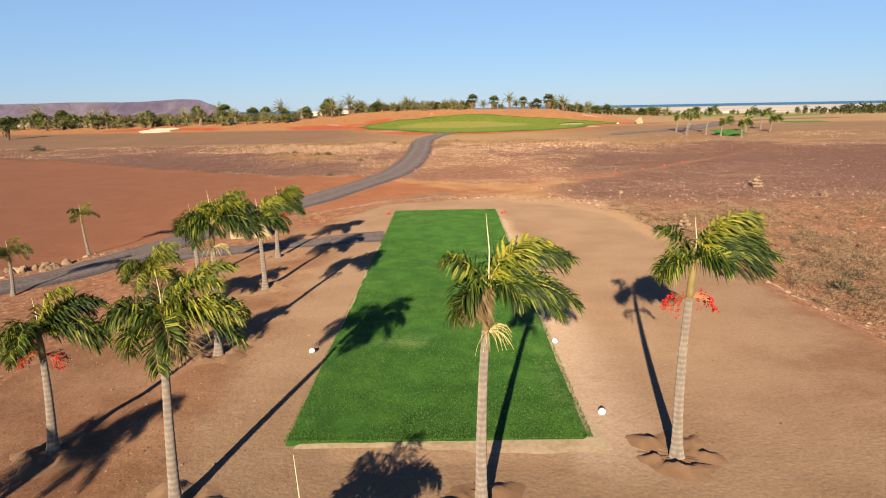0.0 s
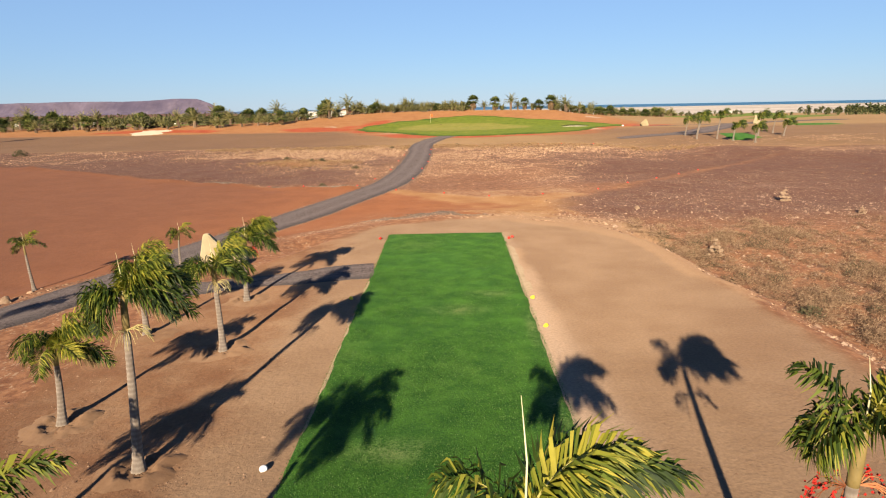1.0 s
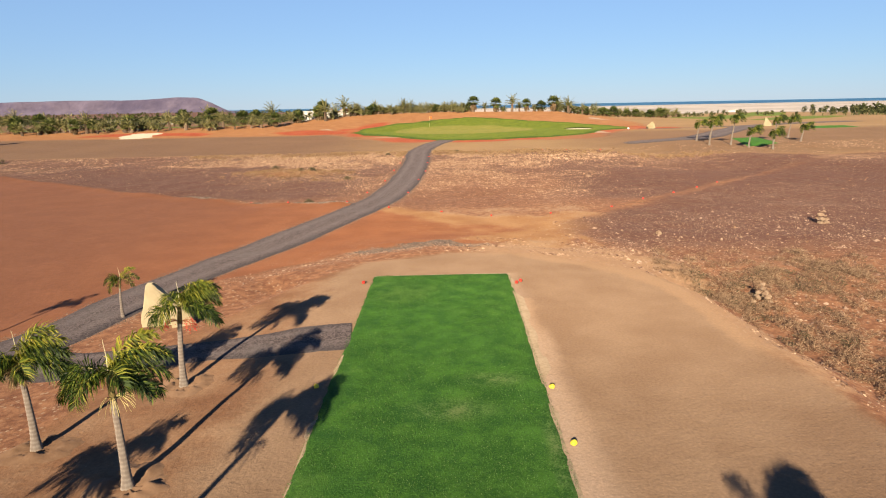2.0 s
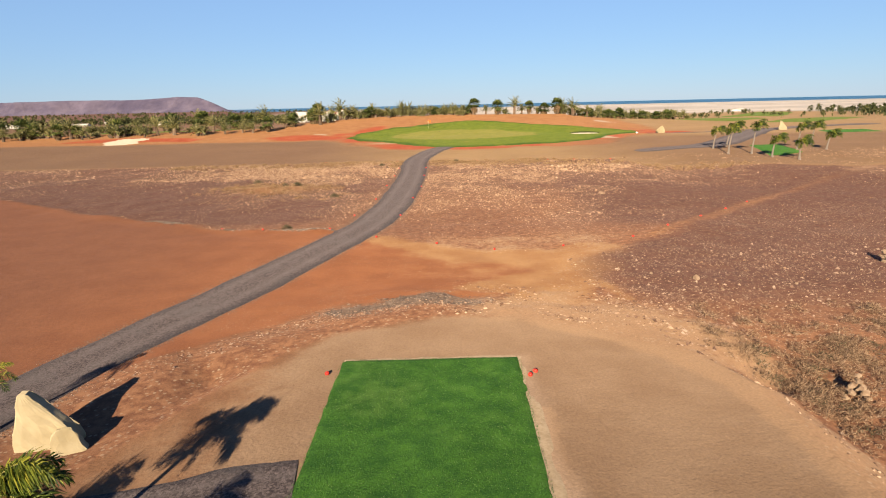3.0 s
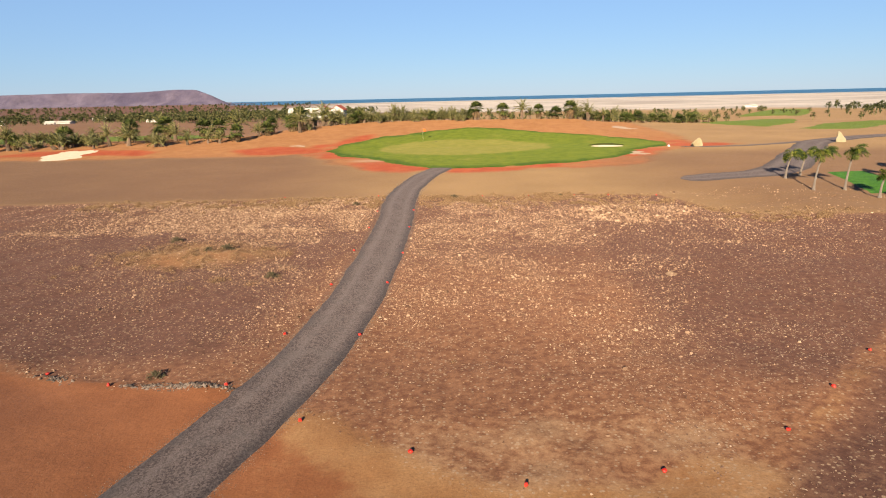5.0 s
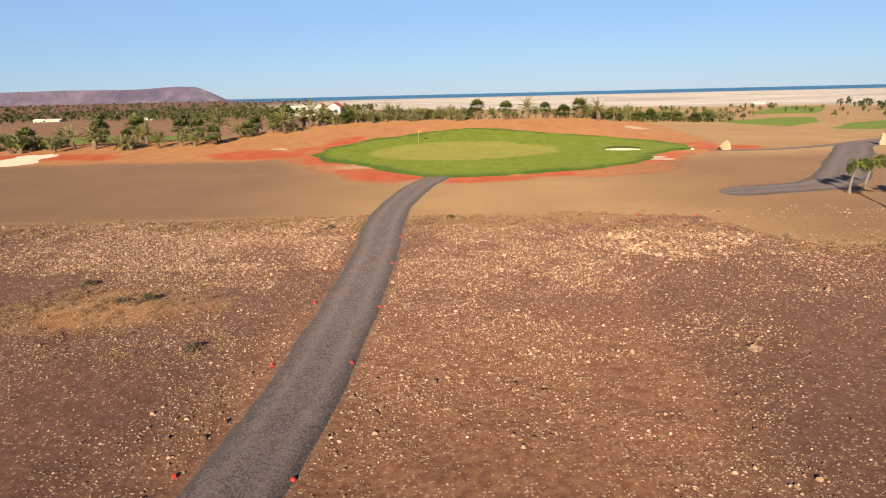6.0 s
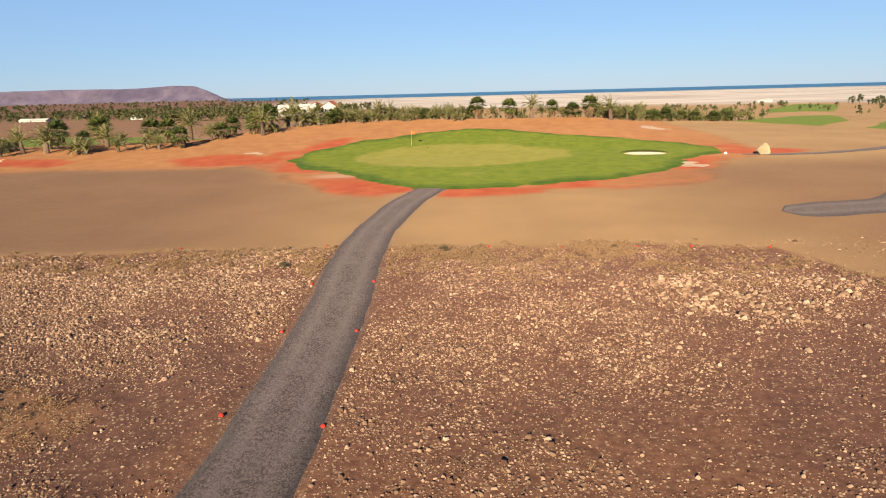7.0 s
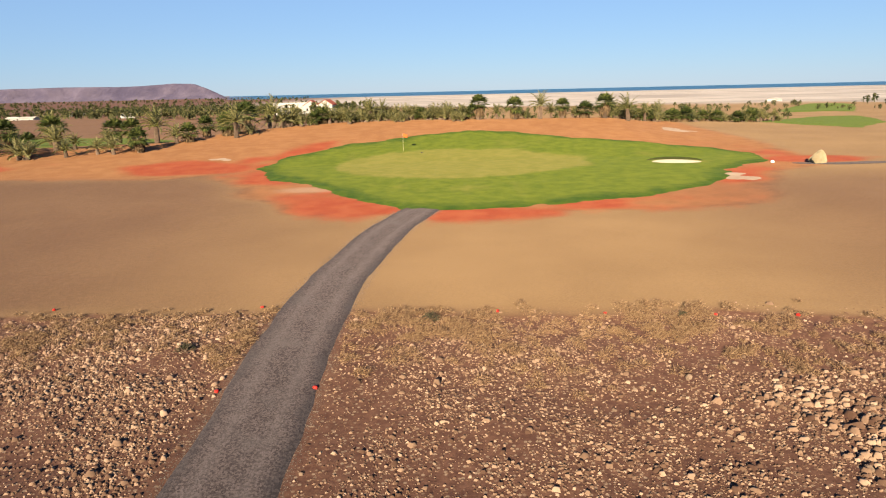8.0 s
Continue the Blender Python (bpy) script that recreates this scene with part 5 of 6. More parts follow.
def far_trees(n, place_at, seed, tall, material, label):
    """Far palms and scrub: each a short trunk and a tuft of drooping leaf blades."""
    r = np.random.default_rng(seed)
    verts, faces = [], []
    for _ in range(n):
        x, y = place_at(r)
        z, h = lz(x, y), tall * r.uniform(0.5, 1.25)
        w = h * r.uniform(0.35, 0.6)
        k = len(verts)
        verts += [(x - 0.2, y, z - 0.3), (x + 0.2, y, z - 0.3), (x + 0.1, y, z + h * 0.7), (x - 0.1, y, z + h * 0.7)]
        faces.append((k, k + 1, k + 2, k + 3))
        for i in range(26):
            a, e = r.uniform(0, 6.283), r.uniform(-0.9, 1.4)
            d = np.array([math.cos(a) * math.cos(e), math.sin(a) * math.cos(e), math.sin(e) * 0.9])
            s = np.array([-math.sin(a), math.cos(a), 0.3]) * w * 0.17
            c = np.array([x, y, z + h * r.uniform(0.45, 0.75)])
            k = len(verts)
            verts += [c, c + d * w * 0.6 + s, c + d * w + (0, 0, -0.2 * w), c + d * w * 0.6 - s]
            faces.append((k, k + 1, k + 2, k + 3))
    ob = new("far_woods", mesh("far_woods", verts, faces, material))
    return tagged(ob, label, "trees", kind="stuff")


WOODS = island_material("woods_leaf", [(0.0, (0.025, 0.032, 0.01)), (0.6, (0.075, 0.08, 0.028)), (1.0, (0.18, 0.155, 0.06))], 0.8, 0.15)


def woods_left(r):
    while True:
        y = r.uniform(0, 1) ** 0.8 * 700 + 380
        x = r.uniform(-0.80, -0.10) * y
        if smooth_noise(x, y, 40, 90) + 0.5 * smooth_noise(x, y, 90, 92) > -0.15 + 0.4 * (y < 430):
            return x, y


def woods_mid(r):
    y = r.uniform(440, 620)
    return r.uniform(-0.5, -0.12) * y, y


def woods_right(r):
    y = r.uniform(225, 460)
    return (0.60 + abs(r.normal(0, 0.16)) - 0.0004 * (y - 225)) * y, y


far_trees(1000, woods_left, 501, 5.5, WOODS, "far belt of dark palms and scrub")
far_trees(420, lambda r: (lambda y: (r.uniform(-0.75, -0.2) * y, y))(r.uniform(1000, 2500)), 505, 8.0, WOODS, "far dark trees at the foot of the mountain")
far_trees(220, woods_mid, 502, 6.0, WOODS, "far belt of palms around the houses")
far_trees(200, woods_right, 503, 4.0, WOODS, "far palms beside the fairway strips")
far_trees(260, lambda r: (r.uniform(0.0, 0.5) * 420 - 30, r.uniform(230, 470)), 504, 2.4, WOODS, "low far scrub behind the ridge")

# ---- far houses ----
PLASTER = plain("white_plaster", (0.46, 0.42, 0.37), (0.60, 0.56, 0.50), 1.5, 0.9, 0.1)
ROOF_TILE = plain("red_roof", (0.30, 0.07, 0.045), (0.42, 0.12, 0.08), 2.0, 0.85, 0.3)
ROOF_PALE = plain("pale_roof", (0.34, 0.29, 0.24), (0.46, 0.41, 0.35), 1.0, 0.9, 0.2)
DARK_GLASS = plain("window_glass", (0.02, 0.025, 0.03), (0.04, 0.045, 0.05), 2.0, 0.15, 0.0)


def box(a, b):
    (x0, y0, z0), (x1, y1, z1) = a, b
    v = [(x0, y0, z0), (x1, y0, z0), (x1, y1, z0), (x0, y1, z0), (x0, y0, z1), (x1, y0, z1), (x1, y1, z1), (x0, y1, z1)]
    return v, [(3, 2, 1, 0), (4, 5, 6, 7), (0, 1, 5, 4), (1, 2, 6, 5), (2, 3, 7, 6), (3, 0, 4, 7)]


def house(x, y, w, d, h, roof_h, roof_mat, label, turn=0.0, windows=3, gable_front=False):
    root = thing("house", pose(x, y, lz(x, y) - 0.4, 0, 0, turn), label, "house", "far houses")
    v, f = box((-w / 2, -d / 2, 0), (w / 2, d / 2, h))
    if gable_front:
        v += [(0, -d / 2, h + roof_h - 0.15), (0, d / 2, h + roof_h - 0.15)]
        f += [(4, 5, 8), (6, 7, 9)]
    else:
        v += [(-w / 2, 0, h + roof_h - 0.15), (w / 2, 0, h + roof_h - 0.15)]
        f += [(4, 8, 7), (5, 6, 9)]
    part("wall", mesh("wall", v, f, PLASTER), root)
    o = 0.45
    if gable_front:
        v = [(-w / 2 - o, -d / 2 - o, h - 0.2), (0, -d / 2 - o, h + roof_h), (w / 2 + o, -d / 2 - o, h - 0.2), (-w / 2 - o, d / 2 + o, h - 0.2), (0, d / 2 + o, h + roof_h), (w / 2 + o, d / 2 + o, h - 0.2)]
    else:
        v = [(-w / 2 - o, -d / 2 - o, h - 0.2), (-w / 2 - o, 0, h + roof_h), (-w / 2 - o, d / 2 + o, h - 0.2), (w / 2 + o, -d / 2 - o, h - 0.2), (w / 2 + o, 0, h + roof_h), (w / 2 + o, d / 2 + o, h - 0.2)]
    v += [(p[0], p[1], p[2] + 0.22) for p in v]
    f = [(0, 1, 4, 3), (1, 2, 5, 4), (6, 9, 10, 7), (7, 10, 11, 8), (0, 6, 7, 1), (1, 7, 8, 2), (3, 4, 10, 9), (4, 5, 11, 10), (0, 3, 9, 6), (2, 8, 11, 5)]
    part("roof", mesh("roof", v, f, roof_mat), root)
    for i in range(windows):
        cx = -w / 2 + w * (i + 0.5) / windows
        v, f = box((cx - 0.6, -d / 2 - 0.06, h * 0.35), (cx + 0.6, -d / 2 + 0.05, h * 0.72))
        win = part("window", mesh("window", v, f, PLASTER), root)
        v, f = box((cx - 0.5, -d / 2 - 0.075, h * 0.38), (cx + 0.5, -d / 2 - 0.062, h * 0.69))
        part("pane", mesh("pane", v, f, DARK_GLASS), win)
    return root


house(-94, 478, 21, 11, 4.4, 2.6, ROOF_PALE, "long white building with a pale sloping roof", 6, 5)
house(-79.5, 468, 8.5, 12, 5.0, 2.8, ROOF_TILE, "white gabled house with a red roof", 4, 2, True)
house(-70.5, 469, 8.5, 12, 4.9, 2.8, ROOF_TILE, "white gabled house with a red tiled roof", -4, 2, True)
for i, (hx, hy, hw) in enumerate([(-250, 470, 9), (-262, 474, 6), (-330, 520, 9), (-215, 520, 8), (-300, 610, 11), (236, 560, 12)]):
    house(hx, hy, hw, 7, 2.4, 0.7, ROOF_PALE, "small far white house with a pale roof", 10 * i, 2)

# ---- loose stones and dry scrub ----
STONE_COL = island_material("field_stone", [(0.0, (0.085, 0.042, 0.025)), (0.3, (0.155, 0.086, 0.051)), (0.72, (0.29, 0.178, 0.108)), (1.0, (0.45, 0.30, 0.195))], 0.95, vary=0.0)
SCRUB_STONE = island_material("brown_field_stone", [(0.0, (0.09, 0.048, 0.033)), (0.5, (0.18, 0.105, 0.07)), (1.0, (0.36, 0.25, 0.175))], 0.95, vary=0.0)
GRIT = island_material("gravel_grit", [(0.0, (0.050, 0.038, 0.030)), (0.6, (0.12, 0.088, 0.070)), (1.0, (0.25, 0.19, 0.145))], 0.95, vary=0.0)
CLOD = island_material("earth_clod", [(0.0, (0.12, 0.062, 0.036)), (0.6, (0.19, 0.105, 0.06)), (1.0, (0.30, 0.19, 0.12))], 0.95, vary=0.0)
STRAW = island_material("dry_grass", [(0.0, (0.115, 0.062, 0.033)), (0.5, (0.28, 0.165, 0.082)), (1.0, (0.44, 0.29, 0.155))], 0.9, 0.12)
BROWN_SCRUB = island_material("brown_scrub", [(0.0, (0.095, 0.056, 0.034)), (0.55, (0.21, 0.128, 0.075)), (1.0, (0.33, 0.215, 0.13))], 0.9, 0.12)
OLIVE = island_material("olive_scrub", [(0.0, (0.045, 0.040, 0.022)), (1.0, (0.125, 0.105, 0.054))], 0.9, 0.15)


CHIP = np.array([(-0.8, -0.8, -0.7), (0.8, -0.8, -0.7), (0.8, 0.8, -0.7), (-0.8, 0.8, -0.7), (-0.7, -0.7, 0.75), (0.7, -0.7, 0.75), (0.7, 0.7, 0.75), (-0.7, 0.7, 0.75)])
CHIP_F = np.array([(4, 5, 6, 7), (0, 1, 5, 4), (1, 2, 6, 5), (2, 3, 7, 6), (3, 0, 4, 7)])

TINY_F = np.array([(0, 1, 4), (1, 2, 4), (2, 3, 4), (3, 0, 4)])


def free_ground(x, y):
    """Where stones may lie: off the paths, the pad, the cleared earth and the trail."""
    ok = (line_dist(PATH_LINE, x, y) > 1.75) & (inside(PAD, x, y) < -0.25) & (line_dist(TRAIL, x, y) > 0.9 - 0.5 * smooth_noise(x, y, 3, 40))
    return ok & (inside(CLEARING, x, y) < 0.2 + 0.5 * smooth_noise(x, y, 2, 41))


def stone_field(n, xr, yr, density, size, seed, name="stone_scatter", label="", spread=0.6, top=0.28, material=None, anywhere=False, spots=None, tiny=False, tall=1.0):
    r = np.random.default_rng(seed)
    x, y = spots(r, n) if spots else (r.uniform(*xr, n), r.uniform(*yr, n))
    keep = (anywhere | free_ground(x, y)) & (r.uniform(0, 1, n) < density(x, y))
    x, y = x[keep], y[keep]
    k = len(x)
    s = np.clip(size(x, y) * np.exp(r.normal(0, spread, k)), 0.025, top)
    sc = s[:, None] * np.c_[r.uniform(0.8, 1.4, k), r.uniform(0.7, 1.1, k), tall * r.uniform(0.35, 0.75, k)] * 0.5
    v = np.repeat(CHIP[None], k, 0)
    v[:, :4] *= r.uniform(0.95, 1.3, (k, 4, 3))
    v[:, 4:] *= r.uniform(0.35, 1.0, (k, 4, 3))
    v = v * sc[:, None, :]
    if tiny:
        v = np.concatenate([v[:, :4], v[:, 4:].mean(1, keepdims=True) + np.array([0, 0, 0.45]) * sc[:, None, :]], 1) * 1.2
    a = r.uniform(0, 6.283, k)
    c, q = np.cos(a)[:, None], np.sin(a)[:, None]
    v = np.stack([v[..., 0] * c - v[..., 1] * q + x[:, None], v[..., 0] * q + v[..., 1] * c + y[:, None], v[..., 2] + (land(x, y) + 0.35 * sc[:, 2])[:, None]], -1)
    shape = TINY_F if tiny else CHIP_F
    faces = (shape[None] + v.shape[1] * np.arange(k)[:, None, None]).reshape(-1, shape.shape[1])
    me = bpy.data.meshes.new(name)
    me.vertices.add(v.shape[1] * k)
    me.vertices.foreach_set("co", v.ravel())
    me.loops.add(faces.size)
    me.loops.foreach_set("vertex_index", faces.ravel())
    me.polygons.add(len(faces))
    me.polygons.foreach_set("loop_start", np.arange(0, faces.size, faces.shape[1]))
    me.materials.append(material or STONE_COL)
    me.update()
    return tagged(new(name, me), label, "stones", kind="stuff")


def valley_edge(x):
    return np.interp(x, [-200, -8, 12, 20, 24, 40, 60], [97.9, 98, 97.7, 95, 87, 82, 84])


def patches(x, y):
    return sstep(-0.55, 0.55, smooth_noise(x, y, 5, 42) + 0.6 * smooth_noise(x, y, 1.8, 43))


def pale_bank(x, y):
    """Where the largest pale stones lie in heaps."""
    d = np.hypot((x - 15.5) * 0.55, y - 88.5) + 1.6 * smooth_noise(x, y, 2.2, 51) + 0.9 * smooth_noise(x, y, 0.8, 52)
    return (1 - sstep(1.2, 4.2, d)) * sstep(-0.35, 0.25, smooth_noise(x, y, 1.4, 53))


def band(x, y):
    """The stony belt across the valley before the smooth flat."""
    return sstep(70, 84, y + 3 * smooth_noise(x, y, 7, 54)) * np.where(y < valley_edge(x), 1, 0)


def chip_density(x, y):
    return np.where(y < valley_edge(x), (0.30 + 0.70 * patches(x, y)) * (0.55 + 0.45 * sstep(64, 78, y)), 0) * (1 - 0.75 * sstep(7, 15, x) * (1 - sstep(74, 82, y))) * (1 - 0.2 * sstep(-6, -12, x) * (1 - sstep(70, 78, y)))


def stone_row(r, n):
    c = resample([(3.4, 71.7), (5.0, 71.0), (6.6, 71.1), (8.0, 71.0)], 0.1)
    q = c[r.integers(0, len(c), n)] + r.normal(0, 0.5, (n, 2)) * np.array([1.0, 0.7])
    return q[:, 0], q[:, 1]


def rock_density(x, y):
    streak = sstep(0.1, 0.6, smooth_noise(x * 0.25, y, 2.0, 55)) * sstep(60, 68, y) * sstep(-3, 0, x)
    return np.clip(band(x, y) * (0.2 + 0.8 * patches(x, y)) + 0.25 * streak + 0.22 * sstep(55, 66, y) * patches(x, y) * (1 - 0.6 * sstep(9, 17, x) * (1 - sstep(72, 80, y))) * (1 - 0.5 * sstep(-6, -12, x)) + pale_bank(x, y), 0, 1)


def core(x, y):
    return (1 - sstep(12, 25, np.abs(x))) * sstep(52, 66, y)


stone_field(270000, (-25, 25), (50, 98.5), lambda x, y: chip_density(x, y) * core(x, y), lambda x, y: np.full(x.shape, 0.033), 601, top=0.09, label="thousands of small broken stones strewn over the valley", tiny=True)
stone_field(165000, (-25, 25), (58, 98.7), lambda x, y: rock_density(x, y) * core(x, y), lambda x, y: 0.053 + 0.07 * pale_bank(x, y), 606, label="pale tan stones in the stony belt of the valley", spread=0.5, top=0.32, tall=1.5)
stone_field(46000, (-75, 75), (36, 98.5), lambda x, y: chip_density(x, y) * (1 - 0.8 * core(x, y)), lambda x, y: np.full(x.shape, 0.036), 602, top=0.12, label="broken stones on the outer valley floor", tiny=True)
stone_field(130000, (-80, 60), (70, 98.5), lambda x, y: rock_density(x, y) * (1 - core(x, y)), lambda x, y: 0.05 + 0.022 * sstep(78, 88, y), 607, label="pale stones in the outer stony belt", spread=0.42, top=0.34)
stone_field(70000, (6, 50), (-10, 56), lambda x, y: (0.3 + 0.6 * sstep(-0.2, 0.5, smooth_noise(x, y, 3, 44))) * (1 - sstep(26, 54, x + 5 * smooth_noise(x, y, 8, 59))) * sstep(-12, 2, y) * (1 - sstep(44, 54, y)), lambda x, y: np.full(x.shape, 0.045), 603, label="broken stones among the dry scrub", material=SCRUB_STONE, tiny=True)
stone_field(5200, (-34, -13.5), (14, 32), lambda x, y: np.clip(1.3 - 0.45 * np.abs(line_dist(PATH_LINE, x, y) - 2.8), 0, 1) * (x + 15 < (y - 24) * 0.6), lambda x, y: np.full(x.shape, 0.085), 604, label="broken stones along the gravel path")
stone_field(2600, (-7, 3), (35.5, 41), lambda x, y: np.clip(1.2 - line_dist([(-9, 36.2), (-4.6, 37.6), (-1.8, 38.5), (1.5, 38.9)], x, y) * 1.3, 0, 1), lambda x, y: np.full(x.shape, 0.04), 608, label="small gravel washed below the tee bank", spread=0.4)

stone_field(15000, (-12, 9), (4, 24), lambda x, y: (np.abs(x + 0.85) > 2.75) * np.where(x < -3, 1.0, 0.12 * (y < 13)) * (1 - sstep(14, 23, y)) * sstep(-0.5, 0.6, smooth_noise(x, y, 1.6, 58)), lambda x, y: np.full(x.shape, 0.018), 609, label="crumbs of raked earth round the palms", spread=0.55, top=0.09, material=CLOD, anywhere=True, tiny=True)



stone_field(230, None, None, lambda x, y: np.full(x.shape, 1.0), lambda x, y: np.full(x.shape, 0.085), 617, label="low row of pale stones on the valley floor", spread=0.4, top=0.24, anywhere=True, tall=1.4, spots=stone_row)
stone_field(46000, (-34, -5.6), (84, 98), lambda x, y: 0.2 + 0.8 * patches(x, y), lambda x, y: np.full(x.shape, 0.062), 615, label="dense pale broken stones along the valley edge", spread=0.5, top=0.26, tall=1.35)


stone_field(26000, (-12, 7), (37.5, 56), lambda x, y: (inside(CLEARING, x, y) > 0) * (line_dist(PATH_LINE, x, y) > 1.7) * (0.15 + 0.85 * sstep(-0.3, 0.5, smooth_noise(x, y, 2.2, 65))) * sstep(56, 44, y), lambda x, y: np.full(x.shape, 0.016), 616, label="grit strewn over the cleared orange earth", spread=0.4, top=0.06, material=CLOD, anywhere=True, tiny=True)


def clearing_edge(r, n):
    """Places along the far lip of the cleared earth."""
    c = resample([(-28.5, 65.2), (-22.4, 62.0), (-16, 59.0), (-12, 57.7), (-7.8, 57.5)], 0.2)
    q = c[r.integers(0, len(c), n)] + r.normal(0, 0.12, (n, 2))
    return q[:, 0], q[:, 1]


# small dark pieces added to draw the thin dark line along this lip
stone_field(3600, None, None, lambda x, y: sstep(-0.4, 0.2, smooth_noise(x, y, 2.5, 66)), lambda x, y: np.full(x.shape, 0.06), 618, label="thin dark line of small pieces along the lip of the cleared earth", spread=0.4, top=0.14, material=GRIT, anywhere=True, spots=clearing_edge, tiny=True)


def path_edge(r, n):
    """Places along both edges of the path, thinning outwards."""
    c = resample(PATH_LINE, 0.35)
    t = np.gradient(c, axis=0)
    t /= np.hypot(*t.T)[:, None]
    i = r.integers(20, len(c), n)
    off = r.choice([-1, 1], n) * (1.40 + np.abs(r.normal(0, 0.2, n)))
    q = c[i] + t[i] * r.uniform(-0.2, 0.2, n)[:, None] + np.c_[t[i, 1], -t[i, 0]] * off[:, None]
    return q[:, 0], q[:, 1]


def bank_edge(r, n):
    """Places strewn below the tee bank towards the path."""
    c = resample([(-12.6, 29.5), (-10.5, 32.6), (-8, 35), (-4.6, 37.4), (-1.8, 38.5), (1.5, 39.2), (4.5, 38.8), (7, 36.6)], 0.3)
    q = c[r.integers(0, len(c), n)] + r.normal(0, 0.45, (n, 2))
    return q[:, 0], q[:, 1]


stone_field(3800, None, None, lambda x, y: 0.35 + 0.65 * sstep(-0.3, 0.4, smooth_noise(x, y, 1.2, 61)), lambda x, y: np.full(x.shape, 0.030), 611, label="small broken stones below the tee bank", spread=0.5, top=0.12, material=SCRUB_STONE, anywhere=True, spots=bank_edge)
stone_field(60000, (7, 42), (34, 64), lambda x, y: (0.35 + 0.65 * patches(x, y)) * (1 - sstep(24, 40, x)), lambda x, y: np.full(x.shape, 0.028), 612, label="small brown stones on the dark ground", spread=0.5, top=0.1, material=SCRUB_STONE, tiny=True)
stone_field(32000, None, None, lambda x, y: np.full(x.shape, 1.0), lambda x, y: np.full(x.shape, 0.020), 610, label="loose grey gravel along the path edges", spread=0.35, top=0.08, material=GRIT, anywhere=True, spots=path_edge, tiny=True)
stone_field(14000, (-6, 3), (36.5, 41.5), lambda x, y: np.clip(1.25 - 0.9 * line_dist(HEAP, x, y) - 0.5 * smooth_noise(x, y, 0.9, 63), 0, 1), lambda x, y: np.full(x.shape, 0.026), 613, label="heap of dark loose gravel below the tee bank", spread=0.45, top=0.1, material=GRIT, anywhere=True, tiny=True)
stone_field(3000, (-1, 10), (36, 44), lambda x, y: sstep(-0.3, 0.5, smooth_noise(x, y, 1.3, 64)) * (inside(PAD, x, y) < -0.4) * (1 - sstep(4.5, 6.5, -inside(PAD, x, y))), lambda x, y: np.full(x.shape, 0.06), 614, label="broken clods on the washed-out bank", spread=0.5, top=0.2, anywhere=True)


def rim_density(x, y):
    d = inside(PAD, x, y)
    return np.where((d < -0.2) & (d > -1.5 - 0.9 * smooth_noise(x, y, 2, 45)) & (x > 3), 0.35 + 0.3 * smooth_noise(x, y, 0.7, 56), 0)


stone_field(16000, (-4, 12), (10, 40), rim_density, lambda x, y: np.full(x.shape, 0.05), 605, label="rim of pale stones along the tee bank", spread=0.4, top=0.16)

STONE_MESH = [boulder("stone", (1.0, 0.8, 0.7), 700 + k, PALE_ROCK, 2, 0.3, 6) for k in range(6)]
r5 = np.random.default_rng(611)
count = 0
while count < 170:
    if count < 60:
        x, y, s = r5.normal(15.5, 3.4), r5.normal(88, 2.8), r5.uniform(0.07, 0.2) * r5.uniform(0.6, 1)
    elif count < 130:
        x, y, s = r5.uniform(-26, 18), r5.uniform(80, 97), r5.uniform(0.05, 0.10)
    elif count < 150:
        x, y, s = r5.normal(-18.3, 1.3), r5.normal(25.6, 1.0), r5.uniform(0.13, 0.28)
    else:
        x, y, s = r5.uniform(9, 28), r5.uniform(10, 48), r5.uniform(0.05, 0.1)
    if not free_ground(np.array([x]), np.array([y]))[0] or y > 97.5:
        continue
    ob = standing("stone", x, y, STONE_MESH[count % 6], "pale broken stone lying on dry earth", "stone", "loose stones", r5.uniform(0, 360), -0.2 * s)
    ob.scale = (s, s, s)
    count += 1


